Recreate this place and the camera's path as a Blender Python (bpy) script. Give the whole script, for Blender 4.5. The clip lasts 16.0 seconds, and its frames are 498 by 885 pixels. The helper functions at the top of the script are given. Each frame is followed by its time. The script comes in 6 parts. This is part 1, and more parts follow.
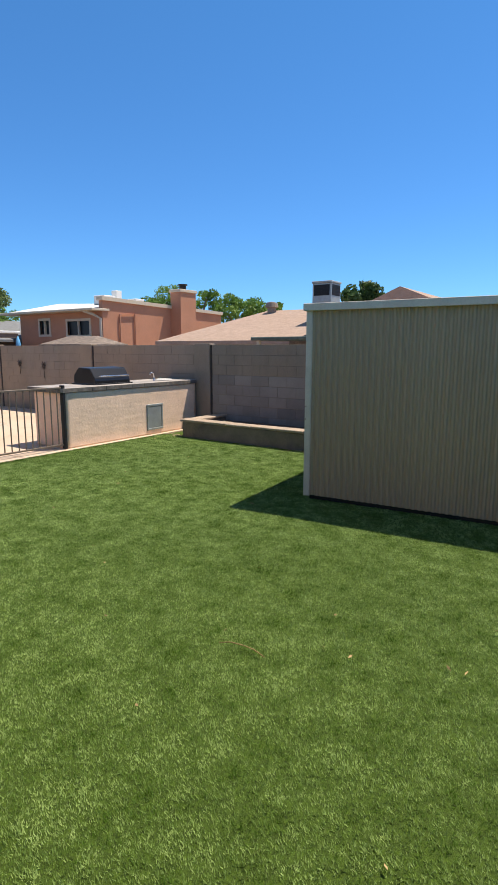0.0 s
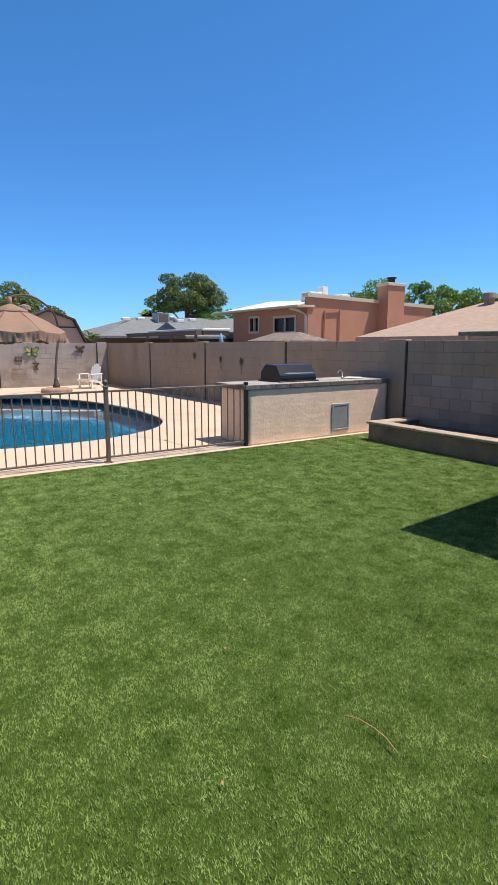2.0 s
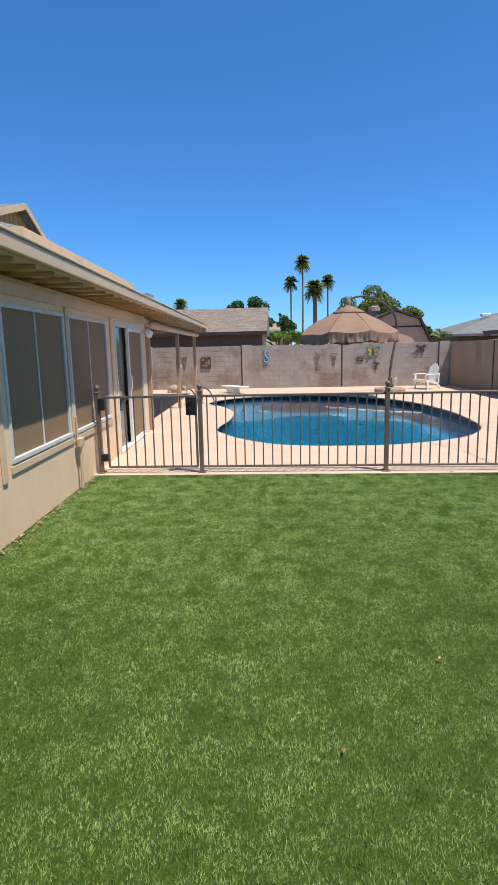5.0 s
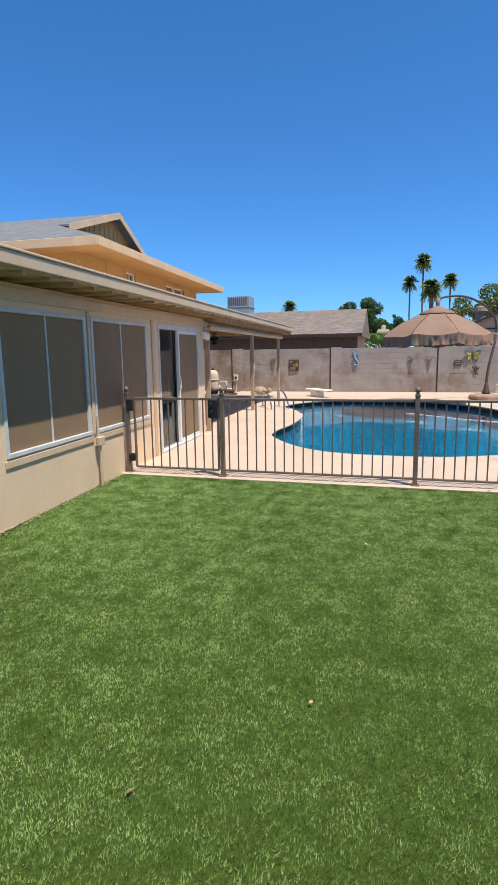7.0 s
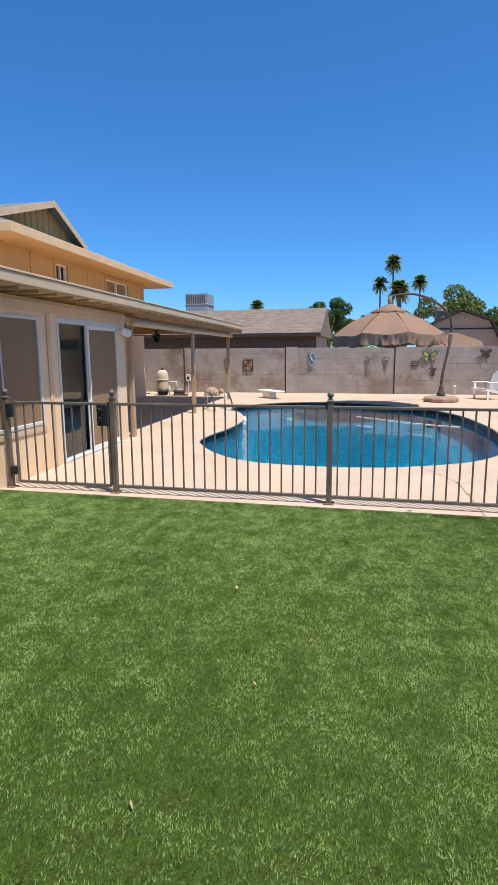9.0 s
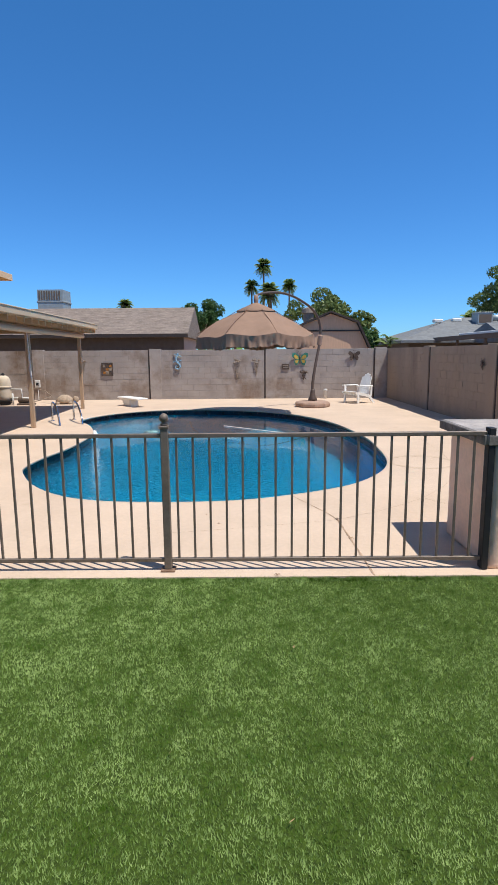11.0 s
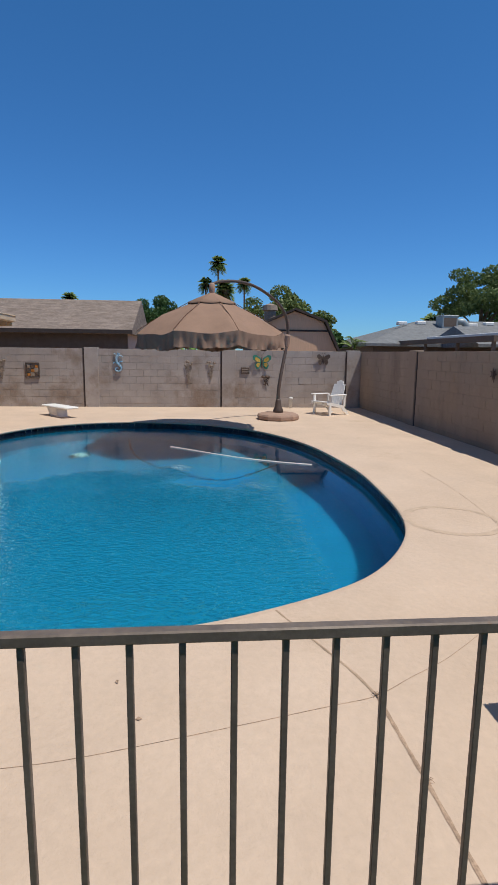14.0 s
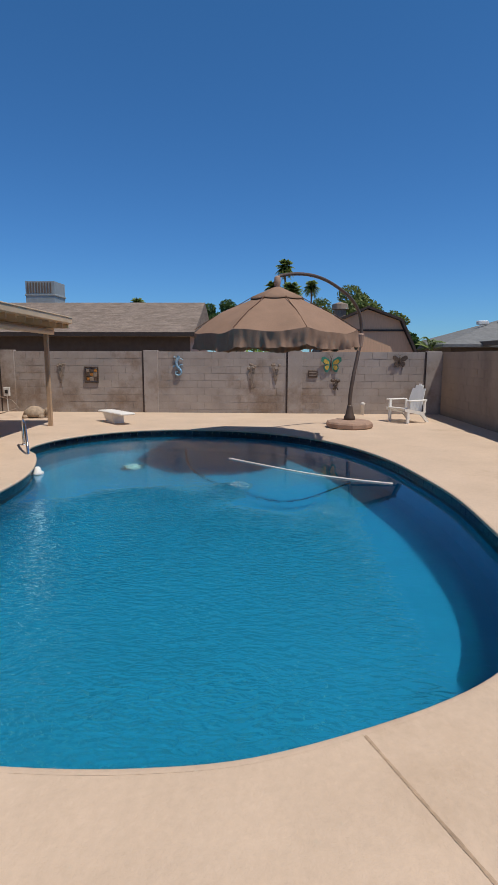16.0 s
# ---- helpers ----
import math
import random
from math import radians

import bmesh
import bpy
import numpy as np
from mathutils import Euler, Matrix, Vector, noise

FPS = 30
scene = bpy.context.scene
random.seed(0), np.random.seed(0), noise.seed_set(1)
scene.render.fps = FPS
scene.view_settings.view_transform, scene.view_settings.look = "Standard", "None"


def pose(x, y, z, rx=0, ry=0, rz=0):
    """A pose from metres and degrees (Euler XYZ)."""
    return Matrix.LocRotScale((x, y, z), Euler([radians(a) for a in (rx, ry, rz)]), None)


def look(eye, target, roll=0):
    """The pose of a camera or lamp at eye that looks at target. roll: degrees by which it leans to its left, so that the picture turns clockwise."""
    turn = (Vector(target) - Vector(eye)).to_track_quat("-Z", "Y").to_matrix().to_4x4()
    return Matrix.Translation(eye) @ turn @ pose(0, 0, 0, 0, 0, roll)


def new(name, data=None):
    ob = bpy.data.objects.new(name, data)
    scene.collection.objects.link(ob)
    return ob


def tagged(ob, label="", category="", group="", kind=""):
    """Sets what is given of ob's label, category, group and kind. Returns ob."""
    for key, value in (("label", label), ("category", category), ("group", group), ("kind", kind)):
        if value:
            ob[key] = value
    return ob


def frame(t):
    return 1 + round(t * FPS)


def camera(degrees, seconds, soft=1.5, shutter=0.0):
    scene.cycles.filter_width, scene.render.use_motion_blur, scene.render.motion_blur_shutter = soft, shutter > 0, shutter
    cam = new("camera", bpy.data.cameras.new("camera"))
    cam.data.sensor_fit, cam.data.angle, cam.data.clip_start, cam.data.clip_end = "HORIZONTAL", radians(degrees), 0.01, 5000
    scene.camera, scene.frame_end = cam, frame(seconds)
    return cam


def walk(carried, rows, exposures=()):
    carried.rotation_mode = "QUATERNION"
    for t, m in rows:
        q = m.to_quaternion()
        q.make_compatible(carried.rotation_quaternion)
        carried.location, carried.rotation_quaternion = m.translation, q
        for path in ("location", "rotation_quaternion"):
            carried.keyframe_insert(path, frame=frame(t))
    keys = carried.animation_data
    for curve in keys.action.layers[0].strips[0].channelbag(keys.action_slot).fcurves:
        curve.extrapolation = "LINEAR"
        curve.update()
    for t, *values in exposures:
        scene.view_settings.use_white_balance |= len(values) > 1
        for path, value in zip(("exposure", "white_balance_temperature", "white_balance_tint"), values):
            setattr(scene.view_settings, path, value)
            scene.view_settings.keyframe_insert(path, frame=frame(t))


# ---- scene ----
cam = camera(49.3, 16.0)
PATH = [
    (0, (0.213, 0.456, 1.626), (-0.913, 2.073, 1.288), 0.1),
    (0.5, (0.168, 0.589, 1.627), (-1.062, 2.128, 1.282), 0.2),
    (1, (0.077, 0.761, 1.634), (-1.282, 2.186, 1.286), 0.2),
    (1.5, (0.039, 0.947, 1.624), (-1.454, 2.231, 1.277), 0.1),
    (2, (0.041, 1.108, 1.635), (-1.596, 2.201, 1.282), -0.0),
    (2.5, (-0.04, 1.278, 1.621), (-1.802, 2.157, 1.268), -0.1),
    (3, (-0.123, 1.428, 1.649), (-1.973, 2.099, 1.294), -0.4),
    (3.5, (-0.151, 1.65, 1.651), (-2.061, 2.124, 1.297), -0.8),
    (4, (-0.233, 1.852, 1.629), (-2.183, 2.129, 1.28), -1.0),
    (4.5, (-0.301, 2.044, 1.606), (-2.27, 2.119, 1.26), -1.1),
    (5, (-0.352, 2.271, 1.593), (-2.32, 2.155, 1.253), -1.2),
    (5.2, (-0.374, 2.371, 1.591), (-2.336, 2.182, 1.251), -1.2),
    (7.3, (-0.812, 3.523, 1.585), (-2.712, 2.987, 1.26), -0.8),
    (7.5, (-0.884, 3.569, 1.591), (-2.784, 3.038, 1.265), -0.7),
    (8, (-1.153, 3.736, 1.579), (-3.06, 3.23, 1.253), -0.6),
    (8.5, (-1.452, 3.913, 1.566), (-3.368, 3.442, 1.24), -0.5),
    (9, (-1.802, 4.047, 1.561), (-3.725, 3.606, 1.233), -0.4),
    (9.5, (-2.194, 4.127, 1.547), (-4.137, 3.778, 1.222), -0.5),
    (10, (-2.665, 4.185, 1.555), (-4.627, 3.972, 1.229), -0.2),
    (10.2, (-2.824, 4.2, 1.553), (-4.791, 4.035, 1.228), -0.3),
    (12.3, (-4.731, 4.26, 1.637), (-6.698, 4.412, 1.311), 0.7),
    (12.5, (-4.927, 4.246, 1.637), (-6.894, 4.407, 1.311), 0.9),
    (13, (-5.319, 4.25, 1.655), (-7.285, 4.416, 1.327), 0.8),
    (13.5, (-5.785, 4.236, 1.625), (-7.751, 4.404, 1.301), 0.8),
    (14, (-6.161, 4.233, 1.635), (-8.127, 4.401, 1.31), 0.7),
    (14.5, (-6.505, 4.245, 1.635), (-8.473, 4.402, 1.312), 0.6),
    (15, (-6.836, 4.231, 1.613), (-8.807, 4.344, 1.295), 0.6),
    (15.5, (-7.067, 4.253, 1.612), (-9.042, 4.273, 1.294), 0.3),
    (16, (-7.339, 4.283, 1.567), (-9.314, 4.211, 1.256), 0.2),
]
walk(cam, [(t, look(eye, target, roll)) for t, eye, target, roll in PATH],
     exposures=[(0.0, 0.33, 7100, 10), (2.0, 0.27, 6700, 10), (5.0, 0.2, 6500, 10), (10.0, 0.14, 6350, 9), (12.5, -0.12, 6350, 9), (14.0, -0.33, 6450, 9), (16.0, -0.45, 6700, 10)])

# ---- world, sun, exposure ----
TO_SUN = Vector((0.222, 0.338, 1.0)).normalized()
sun_elev = math.asin(TO_SUN.z)
sun_turn = math.atan2(TO_SUN.x, TO_SUN.y)
world = bpy.data.worlds.new("sky")
scene.world = world
world.use_nodes = True
wt = world.node_tree
wt.nodes.clear()
w_out = wt.nodes.new("ShaderNodeOutputWorld")
w_bg = wt.nodes.new("ShaderNodeBackground")
w_sky = wt.nodes.new("ShaderNodeTexSky")
w_sky.sky_type = "NISHITA"
w_sky.sun_disc = False
w_sky.sun_elevation = sun_elev
w_sky.sun_rotation = sun_turn
w_sky.altitude = 400.0
w_sky.air_density = 1.0
w_sky.dust_density = 0.0
w_sky.ozone_density = 1.6
w_bg.inputs["Strength"].default_value = 0.12
w_hue = wt.nodes.new("ShaderNodeHueSaturation")
w_hue.inputs["Saturation"].default_value = 1.05
wt.links.new(w_sky.outputs[0], w_hue.inputs["Color"])
w_tint = wt.nodes.new("ShaderNodeMix")
w_tint.data_type = "RGBA"
w_tint.blend_type = "MULTIPLY"
w_tint.inputs["Factor"].default_value = 1.0
# purer blue low down; unseen warm tint overhead added to take blue out of shadows
w_co = wt.nodes.new("ShaderNodeTexCoord")
w_sep = wt.nodes.new("ShaderNodeSeparateXYZ")
wt.links.new(w_co.outputs["Generated"], w_sep.inputs[0])
w_rise = wt.nodes.new("ShaderNodeValToRGB")
w_rise.color_ramp.elements[0].position = 0.0
w_rise.color_ramp.elements[0].color = (0.345, 0.685, 1.17, 1)
w_rise.color_ramp.elements[1].position = 0.5
w_rise.color_ramp.elements[1].color = (0.365, 0.83, 1.2, 1)
w_top = w_rise.color_ramp.elements.new(0.75)
w_top.color = (1.06, 0.87, 0.80, 1)
wt.links.new(w_sep.outputs["Z"], w_rise.inputs["Fac"])
wt.links.new(w_rise.outputs["Color"], w_tint.inputs["B"])
wt.links.new(w_hue.outputs[0], w_tint.inputs["A"])
wt.links.new(w_tint.outputs["Result"], w_bg.inputs["Color"])
wt.links.new(w_bg.outputs[0], w_out.inputs["Surface"])

sun_data = bpy.data.lights.new("sun", "SUN")
sun_data.energy = 5.0
sun_data.angle = radians(0.5)
sun_data.color = (1.0, 0.95, 0.87)
sun = new("sun", sun_data)
sun.matrix_world = look(TO_SUN * 30, (0, 0, 0))


# ---- materials ----
def mat(name, color, rough=0.8, metal=0.0, var=0.18, scale=6.0, fine=60.0, bump=0.25, bump_scale=80.0,
        bump_dist=0.004, tint=None, spec=0.3, stain=None, stain_scale=1.2, stain_lo=0.55, stain_hi=0.75,
        rnd=0.0, stretch=None, gloss_var=0.08):
    """A surface with broad and fine colour variation, optional stains, and fine relief, in object metres."""
    m = bpy.data.materials.new(name)
    m.use_nodes = True
    t = m.node_tree
    n, l = t.nodes, t.links
    p = n["Principled BSDF"]
    p.inputs["Metallic"].default_value = metal
    p.inputs["Specular IOR Level"].default_value = spec
    geo = n.new("ShaderNodeNewGeometry")
    src = geo.outputs["Position"]
    if stretch:
        vm = n.new("ShaderNodeVectorMath")
        vm.operation = "MULTIPLY"
        vm.inputs[1].default_value = stretch
        l.new(src, vm.inputs[0])
        src = vm.outputs[0]

    def noise_at(sc, detail, rough_=0.6):
        x = n.new("ShaderNodeTexNoise")
        x.inputs["Scale"].default_value = sc
        x.inputs["Detail"].default_value = detail
        x.inputs["Roughness"].default_value = rough_
        l.new(src, x.inputs["Vector"])
        return x.outputs["Fac"]

    def ramp(fac, lo, hi, a, b):
        r = n.new("ShaderNodeMapRange")
        r.inputs["From Min"].default_value = lo
        r.inputs["From Max"].default_value = hi
        r.inputs["To Min"].default_value = a
        r.inputs["To Max"].default_value = b
        l.new(fac, r.inputs["Value"])
        return r.outputs[0]

    def mul(a, b):
        x = n.new("ShaderNodeMath")
        x.operation = "MULTIPLY"
        l.new(a, x.inputs[0])
        l.new(b, x.inputs[1])
        return x.outputs[0]

    broad = ramp(noise_at(scale, 4), 0.3, 0.7, 1 - var, 1 + var)
    small = ramp(noise_at(fine, 3), 0.3, 0.7, 1 - var * 0.7, 1 + var * 0.7)
    gain = mul(broad, small)
    if rnd:
        oi = n.new("ShaderNodeObjectInfo")
        gain = mul(gain, ramp(oi.outputs["Random"], 0, 1, 1 - rnd, 1 + rnd))
    col = n.new("ShaderNodeRGB")
    col.outputs[0].default_value = (*color, 1)
    base = col.outputs[0]
    if tint:
        mx = n.new("ShaderNodeMix")
        mx.data_type = "RGBA"
        l.new(ramp(noise_at(scale * 0.6, 5), 0.35, 0.65, 0, 1), mx.inputs["Factor"])
        l.new(base, mx.inputs["A"])
        mx.inputs["B"].default_value = (*tint, 1)
        base = mx.outputs["Result"]
    if stain:
        mx = n.new("ShaderNodeMix")
        mx.data_type = "RGBA"
        l.new(ramp(noise_at(stain_scale, 6, 0.7), stain_lo, stain_hi, 0, 1), mx.inputs["Factor"])
        l.new(base, mx.inputs["A"])
        mx.inputs["B"].default_value = (*stain, 1)
        base = mx.outputs["Result"]
    vs = n.new("ShaderNodeVectorMath")
    vs.operation = "SCALE"
    l.new(base, vs.inputs[0])
    l.new(gain, vs.inputs["Scale"])
    l.new(vs.outputs[0], p.inputs["Base Color"])
    l.new(ramp(noise_at(fine * 0.5, 2), 0.3, 0.7, max(0.02, rough - gloss_var), min(1, rough + gloss_var)), p.inputs["Roughness"])
    if bump:
        b = n.new("ShaderNodeBump")
        b.inputs["Strength"].default_value = bump
        b.inputs["Distance"].default_value = bump_dist
        l.new(noise_at(bump_scale, 4), b.inputs["Height"])
        l.new(b.outputs[0], p.inputs["Normal"])
    return m


def water_material():
    m = bpy.data.materials.new("pool_water")
    m.use_nodes = True
    t = m.node_tree
    n, l = t.nodes, t.links
    p = n["Principled BSDF"]
    p.inputs["Base Color"].default_value = (0.20, 0.83, 0.92, 1)
    p.inputs["Roughness"].default_value = 0.0
    p.inputs["IOR"].default_value = 1.33
    p.inputs["Transmission Weight"].default_value = 1.0
    geo = n.new("ShaderNodeNewGeometry")
    a = n.new("ShaderNodeTexNoise")
    a.inputs["Scale"].default_value = 11.0
    a.inputs["Detail"].default_value = 2.0
    a.inputs["Distortion"].default_value = 1.3
    st = n.new("ShaderNodeVectorMath")
    st.operation = "MULTIPLY"
    st.inputs[1].default_value = (1.5, 0.8, 1.0)
    l.new(geo.outputs["Position"], st.inputs[0])
    l.new(st.outputs[0], a.inputs["Vector"])
    # the breeze ruffles the end by the lawn and leaves the deep end still
    c = n.new("ShaderNodeTexNoise")
    c.inputs["Scale"].default_value = 0.5
    l.new(geo.outputs["Position"], c.inputs["Vector"])
    sx = n.new("ShaderNodeSeparateXYZ")
    l.new(geo.outputs["Position"], sx.inputs[0])
    wob = n.new("ShaderNodeMath")
    wob.operation = "MULTIPLY_ADD"
    wob.inputs[1].default_value = 5.0
    l.new(c.outputs["Fac"], wob.inputs[0])
    l.new(sx.outputs["X"], wob.inputs[2])
    r = n.new("ShaderNodeMapRange")
    r.inputs["From Min"].default_value = -11.5
    r.inputs["From Max"].default_value = -7.2
    r.inputs["To Min"].default_value = 0.01
    r.inputs["To Max"].default_value = 1.0
    l.new(wob.outputs[0], r.inputs["Value"])
    # calm in the lee of the side wall
    lee = n.new("ShaderNodeMapRange")
    lee.inputs["From Min"].default_value = 4.0
    lee.inputs["From Max"].default_value = 5.3
    lee.inputs["To Min"].default_value = 1.0
    lee.inputs["To Max"].default_value = 0.015
    l.new(sx.outputs["Y"], lee.inputs["Value"])
    wind = n.new("ShaderNodeMath")
    wind.operation = "MULTIPLY"
    l.new(r.outputs[0], wind.inputs[0])
    l.new(lee.outputs[0], wind.inputs[1])
    mm = n.new("ShaderNodeMath")
    mm.operation = "MULTIPLY"
    l.new(a.outputs["Fac"], mm.inputs[0])
    l.new(wind.outputs[0], mm.inputs[1])
    b = n.new("ShaderNodeBump")
    b.inputs["Strength"].default_value = 1.0
    b.inputs["Distance"].default_value = 0.28
    l.new(mm.outputs[0], b.inputs["Height"])
    l.new(b.outputs[0], p.inputs["Normal"])
    return m


def glass_material(name, color, rough=0.03):
    m = bpy.data.materials.new(name)
    m.use_nodes = True
    p = m.node_tree.nodes["Principled BSDF"]
    p.inputs["Base Color"].default_value = (*color, 1)
    p.inputs["Roughness"].default_value = rough
    p.inputs["Transmission Weight"].default_value = 1.0
    p.inputs["IOR"].default_value = 1.45
    return m


def turf_material(name, dark, light, rough=0.55, clump=3.0, swathe=1.0, broad=1.6, single=0.34):
    """Green blades: per-blade variation, brushed patches with sheen painted in, a few straw-coloured ones."""
    m = bpy.data.materials.new(name)
    m.use_nodes = True
    t = m.node_tree
    n, l = t.nodes, t.links
    p = n["Principled BSDF"]
    p.inputs["Roughness"].default_value = rough
    p.inputs["Specular IOR Level"].default_value = 0.35
    geo = n.new("ShaderNodeNewGeometry")
    a = n.new("ShaderNodeTexNoise")
    a.inputs["Scale"].default_value = broad
    a.inputs["Detail"].default_value = 6.0
    a.inputs["Roughness"].default_value = 0.7
    l.new(geo.outputs["Position"], a.inputs["Vector"])
    s = n.new("ShaderNodeMath")
    s.operation = "MULTIPLY_ADD"
    s.inputs[1].default_value = single
    l.new(geo.outputs["Random Per Island"], s.inputs[0])
    c = n.new("ShaderNodeTexNoise")
    c.inputs["Scale"].default_value = clump
    c.inputs["Detail"].default_value = 3.0
    l.new(geo.outputs["Position"], c.inputs["Vector"])
    h = n.new("ShaderNodeMath")
    h.operation = "MULTIPLY_ADD"
    h.inputs[1].default_value = 1.0
    l.new(c.outputs["Fac"], h.inputs[0])
    s2 = n.new("ShaderNodeMath")
    s2.operation = "MULTIPLY_ADD"
    s2.inputs[1].default_value = swathe
    s2.inputs[2].default_value = 0.08 - 0.5 * swathe
    l.new(a.outputs["Fac"], s2.inputs[0])
    l.new(s2.outputs[0], h.inputs[2])
    l.new(h.outputs[0], s.inputs[2])
    r = n.new("ShaderNodeValToRGB")
    r.color_ramp.elements[0].position = 0.40
    r.color_ramp.elements[0].color = (*dark, 1)
    r.color_ramp.elements[1].position = 1.02
    r.color_ramp.elements[1].color = (*light, 1)
    l.new(s.outputs[0], r.inputs["Fac"])
    l.new(r.outputs[0], p.inputs["Base Color"])
    # thin leaves let part of the light through
    tr = n.new("ShaderNodeBsdfTranslucent")
    l.new(r.outputs[0], tr.inputs["Color"])
    mx = n.new("ShaderNodeMixShader")
    mx.inputs["Fac"].default_value = 0.32
    l.new(p.outputs[0], mx.inputs[1])
    l.new(tr.outputs[0], mx.inputs[2])
    l.new(mx.outputs[0], n["Material Output"].inputs["Surface"])
    return m


M = {}
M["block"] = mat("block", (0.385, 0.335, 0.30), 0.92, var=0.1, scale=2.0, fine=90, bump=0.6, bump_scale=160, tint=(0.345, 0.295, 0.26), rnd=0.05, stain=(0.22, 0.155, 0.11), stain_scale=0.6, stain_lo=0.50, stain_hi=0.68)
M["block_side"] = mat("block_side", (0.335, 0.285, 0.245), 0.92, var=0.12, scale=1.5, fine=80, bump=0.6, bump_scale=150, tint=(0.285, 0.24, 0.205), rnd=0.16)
M["bed_joint"] = mat("bed_joint", (0.315, 0.245, 0.182), 0.95, var=0.15, scale=3, fine=60, bump=0.4)
M["kerb"] = mat("kerb", (0.24, 0.185, 0.14), 0.95, var=0.2, scale=3, fine=60, bump=0.7, bump_scale=60, bump_dist=0.008, stain=(0.14, 0.11, 0.09), stain_scale=2)
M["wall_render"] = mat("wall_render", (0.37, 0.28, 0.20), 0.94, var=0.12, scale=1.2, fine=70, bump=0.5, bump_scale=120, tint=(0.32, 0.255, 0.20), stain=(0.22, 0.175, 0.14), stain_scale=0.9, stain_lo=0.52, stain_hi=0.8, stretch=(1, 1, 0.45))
M["mortar"] = mat("mortar", (0.30, 0.26, 0.23), 0.95, var=0.12, bump=0.5)
M["deck"] = mat("deck", (0.59, 0.455, 0.346), 0.85, var=0.06, scale=1.2, fine=22, bump=0.5, bump_scale=32, bump_dist=0.008, tint=(0.555, 0.422, 0.314), stain=(0.515, 0.388, 0.285), stain_scale=0.9, stain_lo=0.58, stain_hi=0.72)
M["cap"] = mat("cap", (0.40, 0.31, 0.235), 0.9, var=0.2, scale=5, fine=50, bump=0.6, bump_scale=40, stain=(0.2, 0.15, 0.115), stain_scale=3)
M["joint"] = mat("joint", (0.42, 0.30, 0.21), 0.8, var=0.2)
M["crack_fill"] = mat("crack_fill", (0.38, 0.265, 0.185), 0.95, var=0.35, scale=8, fine=90, bump=0)
M["ring_mark"] = mat("ring_mark", (0.52, 0.395, 0.29), 0.9, var=0.1)
M["crack"] = mat("crack", (0.20, 0.12, 0.08), 0.95, var=0.3, bump=0)
M["plaster"] = mat("plaster", (0.004, 0.155, 0.275), 0.8, var=0.08, scale=1.0, fine=20, bump=0.1)
M["tile"] = mat("tile", (0.007, 0.016, 0.03), 0.2, var=0.2, rnd=0.3, spec=0.5, bump=0)
M["tile_bed"] = mat("tile_bed", (0.018, 0.027, 0.036), 0.9, bump=0.2)
M["stucco"] = mat("stucco", (0.90, 0.65, 0.49), 0.95, var=0.08, scale=3, fine=30, bump=0.4, bump_scale=26, bump_dist=0.012)
M["slab"] = mat("slab", (0.30, 0.27, 0.25), 0.7, var=0.25, scale=5, fine=50, tint=(0.42, 0.37, 0.33), stain=(0.14, 0.12, 0.11), stain_scale=4)
M["slab_edge"] = mat("slab_edge", (0.13, 0.12, 0.115), 0.85, var=0.35, scale=8, fine=60, tint=(0.22, 0.19, 0.16))
M["grill"] = mat("grill", (0.012, 0.012, 0.014), 0.3, var=0.05, gloss_var=0.01, bump=0.0, spec=0.5)
M["chrome"] = mat("chrome", (0.65, 0.65, 0.66), 0.18, metal=1.0, var=0.05, bump=0)
M["iron"] = mat("iron", (0.175, 0.137, 0.108), 0.55, metal=0.2, var=0.2, scale=5, fine=60, bump=0.15, spec=0.4, stain=(0.17, 0.085, 0.045), stain_scale=7, stain_lo=0.62, stain_hi=0.75)
M["rust"] = mat("rust", (0.22, 0.135, 0.09), 0.9, var=0.35, scale=20, fine=100)
M["shed"] = mat("shed", (0.44, 0.345, 0.225), 0.55, var=0.06, scale=1.0, fine=25, bump=0.05, tint=(0.40, 0.31, 0.205), stretch=(1, 1, 0.25), spec=0.4)
M["shed_trim"] = mat("shed_trim", (0.62, 0.57, 0.48), 0.5, var=0.08, bump=0.05, spec=0.4)
M["house"] = mat("house", (0.80, 0.585, 0.37), 0.9, var=0.07, scale=1.2, fine=50, bump=0.5, bump_scale=70, stain=(0.50, 0.33, 0.22), stain_scale=1.0, stain_lo=0.62)
M["house_up"] = mat("house_up", (0.56, 0.345, 0.15), 0.9, var=0.07, scale=1.5, fine=50, bump=0.5, bump_scale=70)
M["trim"] = mat("trim", (0.66, 0.475, 0.30), 0.75, var=0.08, scale=3, bump=0.1)
M["fascia"] = mat("fascia", (0.60, 0.45, 0.30), 0.6, var=0.07, scale=2, bump=0.05)
M["white"] = mat("white", (0.78, 0.76, 0.72), 0.5, var=0.05, bump=0.05)
M["white_dull"] = mat("white_dull", (0.62, 0.60, 0.57), 0.7, var=0.1, bump=0.1)
M["screen"] = mat("screen", (0.28, 0.18, 0.098), 0.75, var=0.05, fine=300, bump=0.3, bump_scale=600, bump_dist=0.001)
M["soffit"] = mat("soffit", (0.50, 0.33, 0.18), 0.85, var=0.1)
M["wood"] = mat("wood", (0.45, 0.31, 0.20), 0.8, var=0.15, scale=6, stretch=(6, 6, 0.6))
M["dark"] = mat("dark", (0.02, 0.02, 0.022), 0.6, var=0.2, bump=0)
M["canvas"] = mat("canvas", (0.285, 0.18, 0.125), 0.95, var=0.08, scale=3, fine=120, bump=0.3, bump_scale=40, bump_dist=0.01)
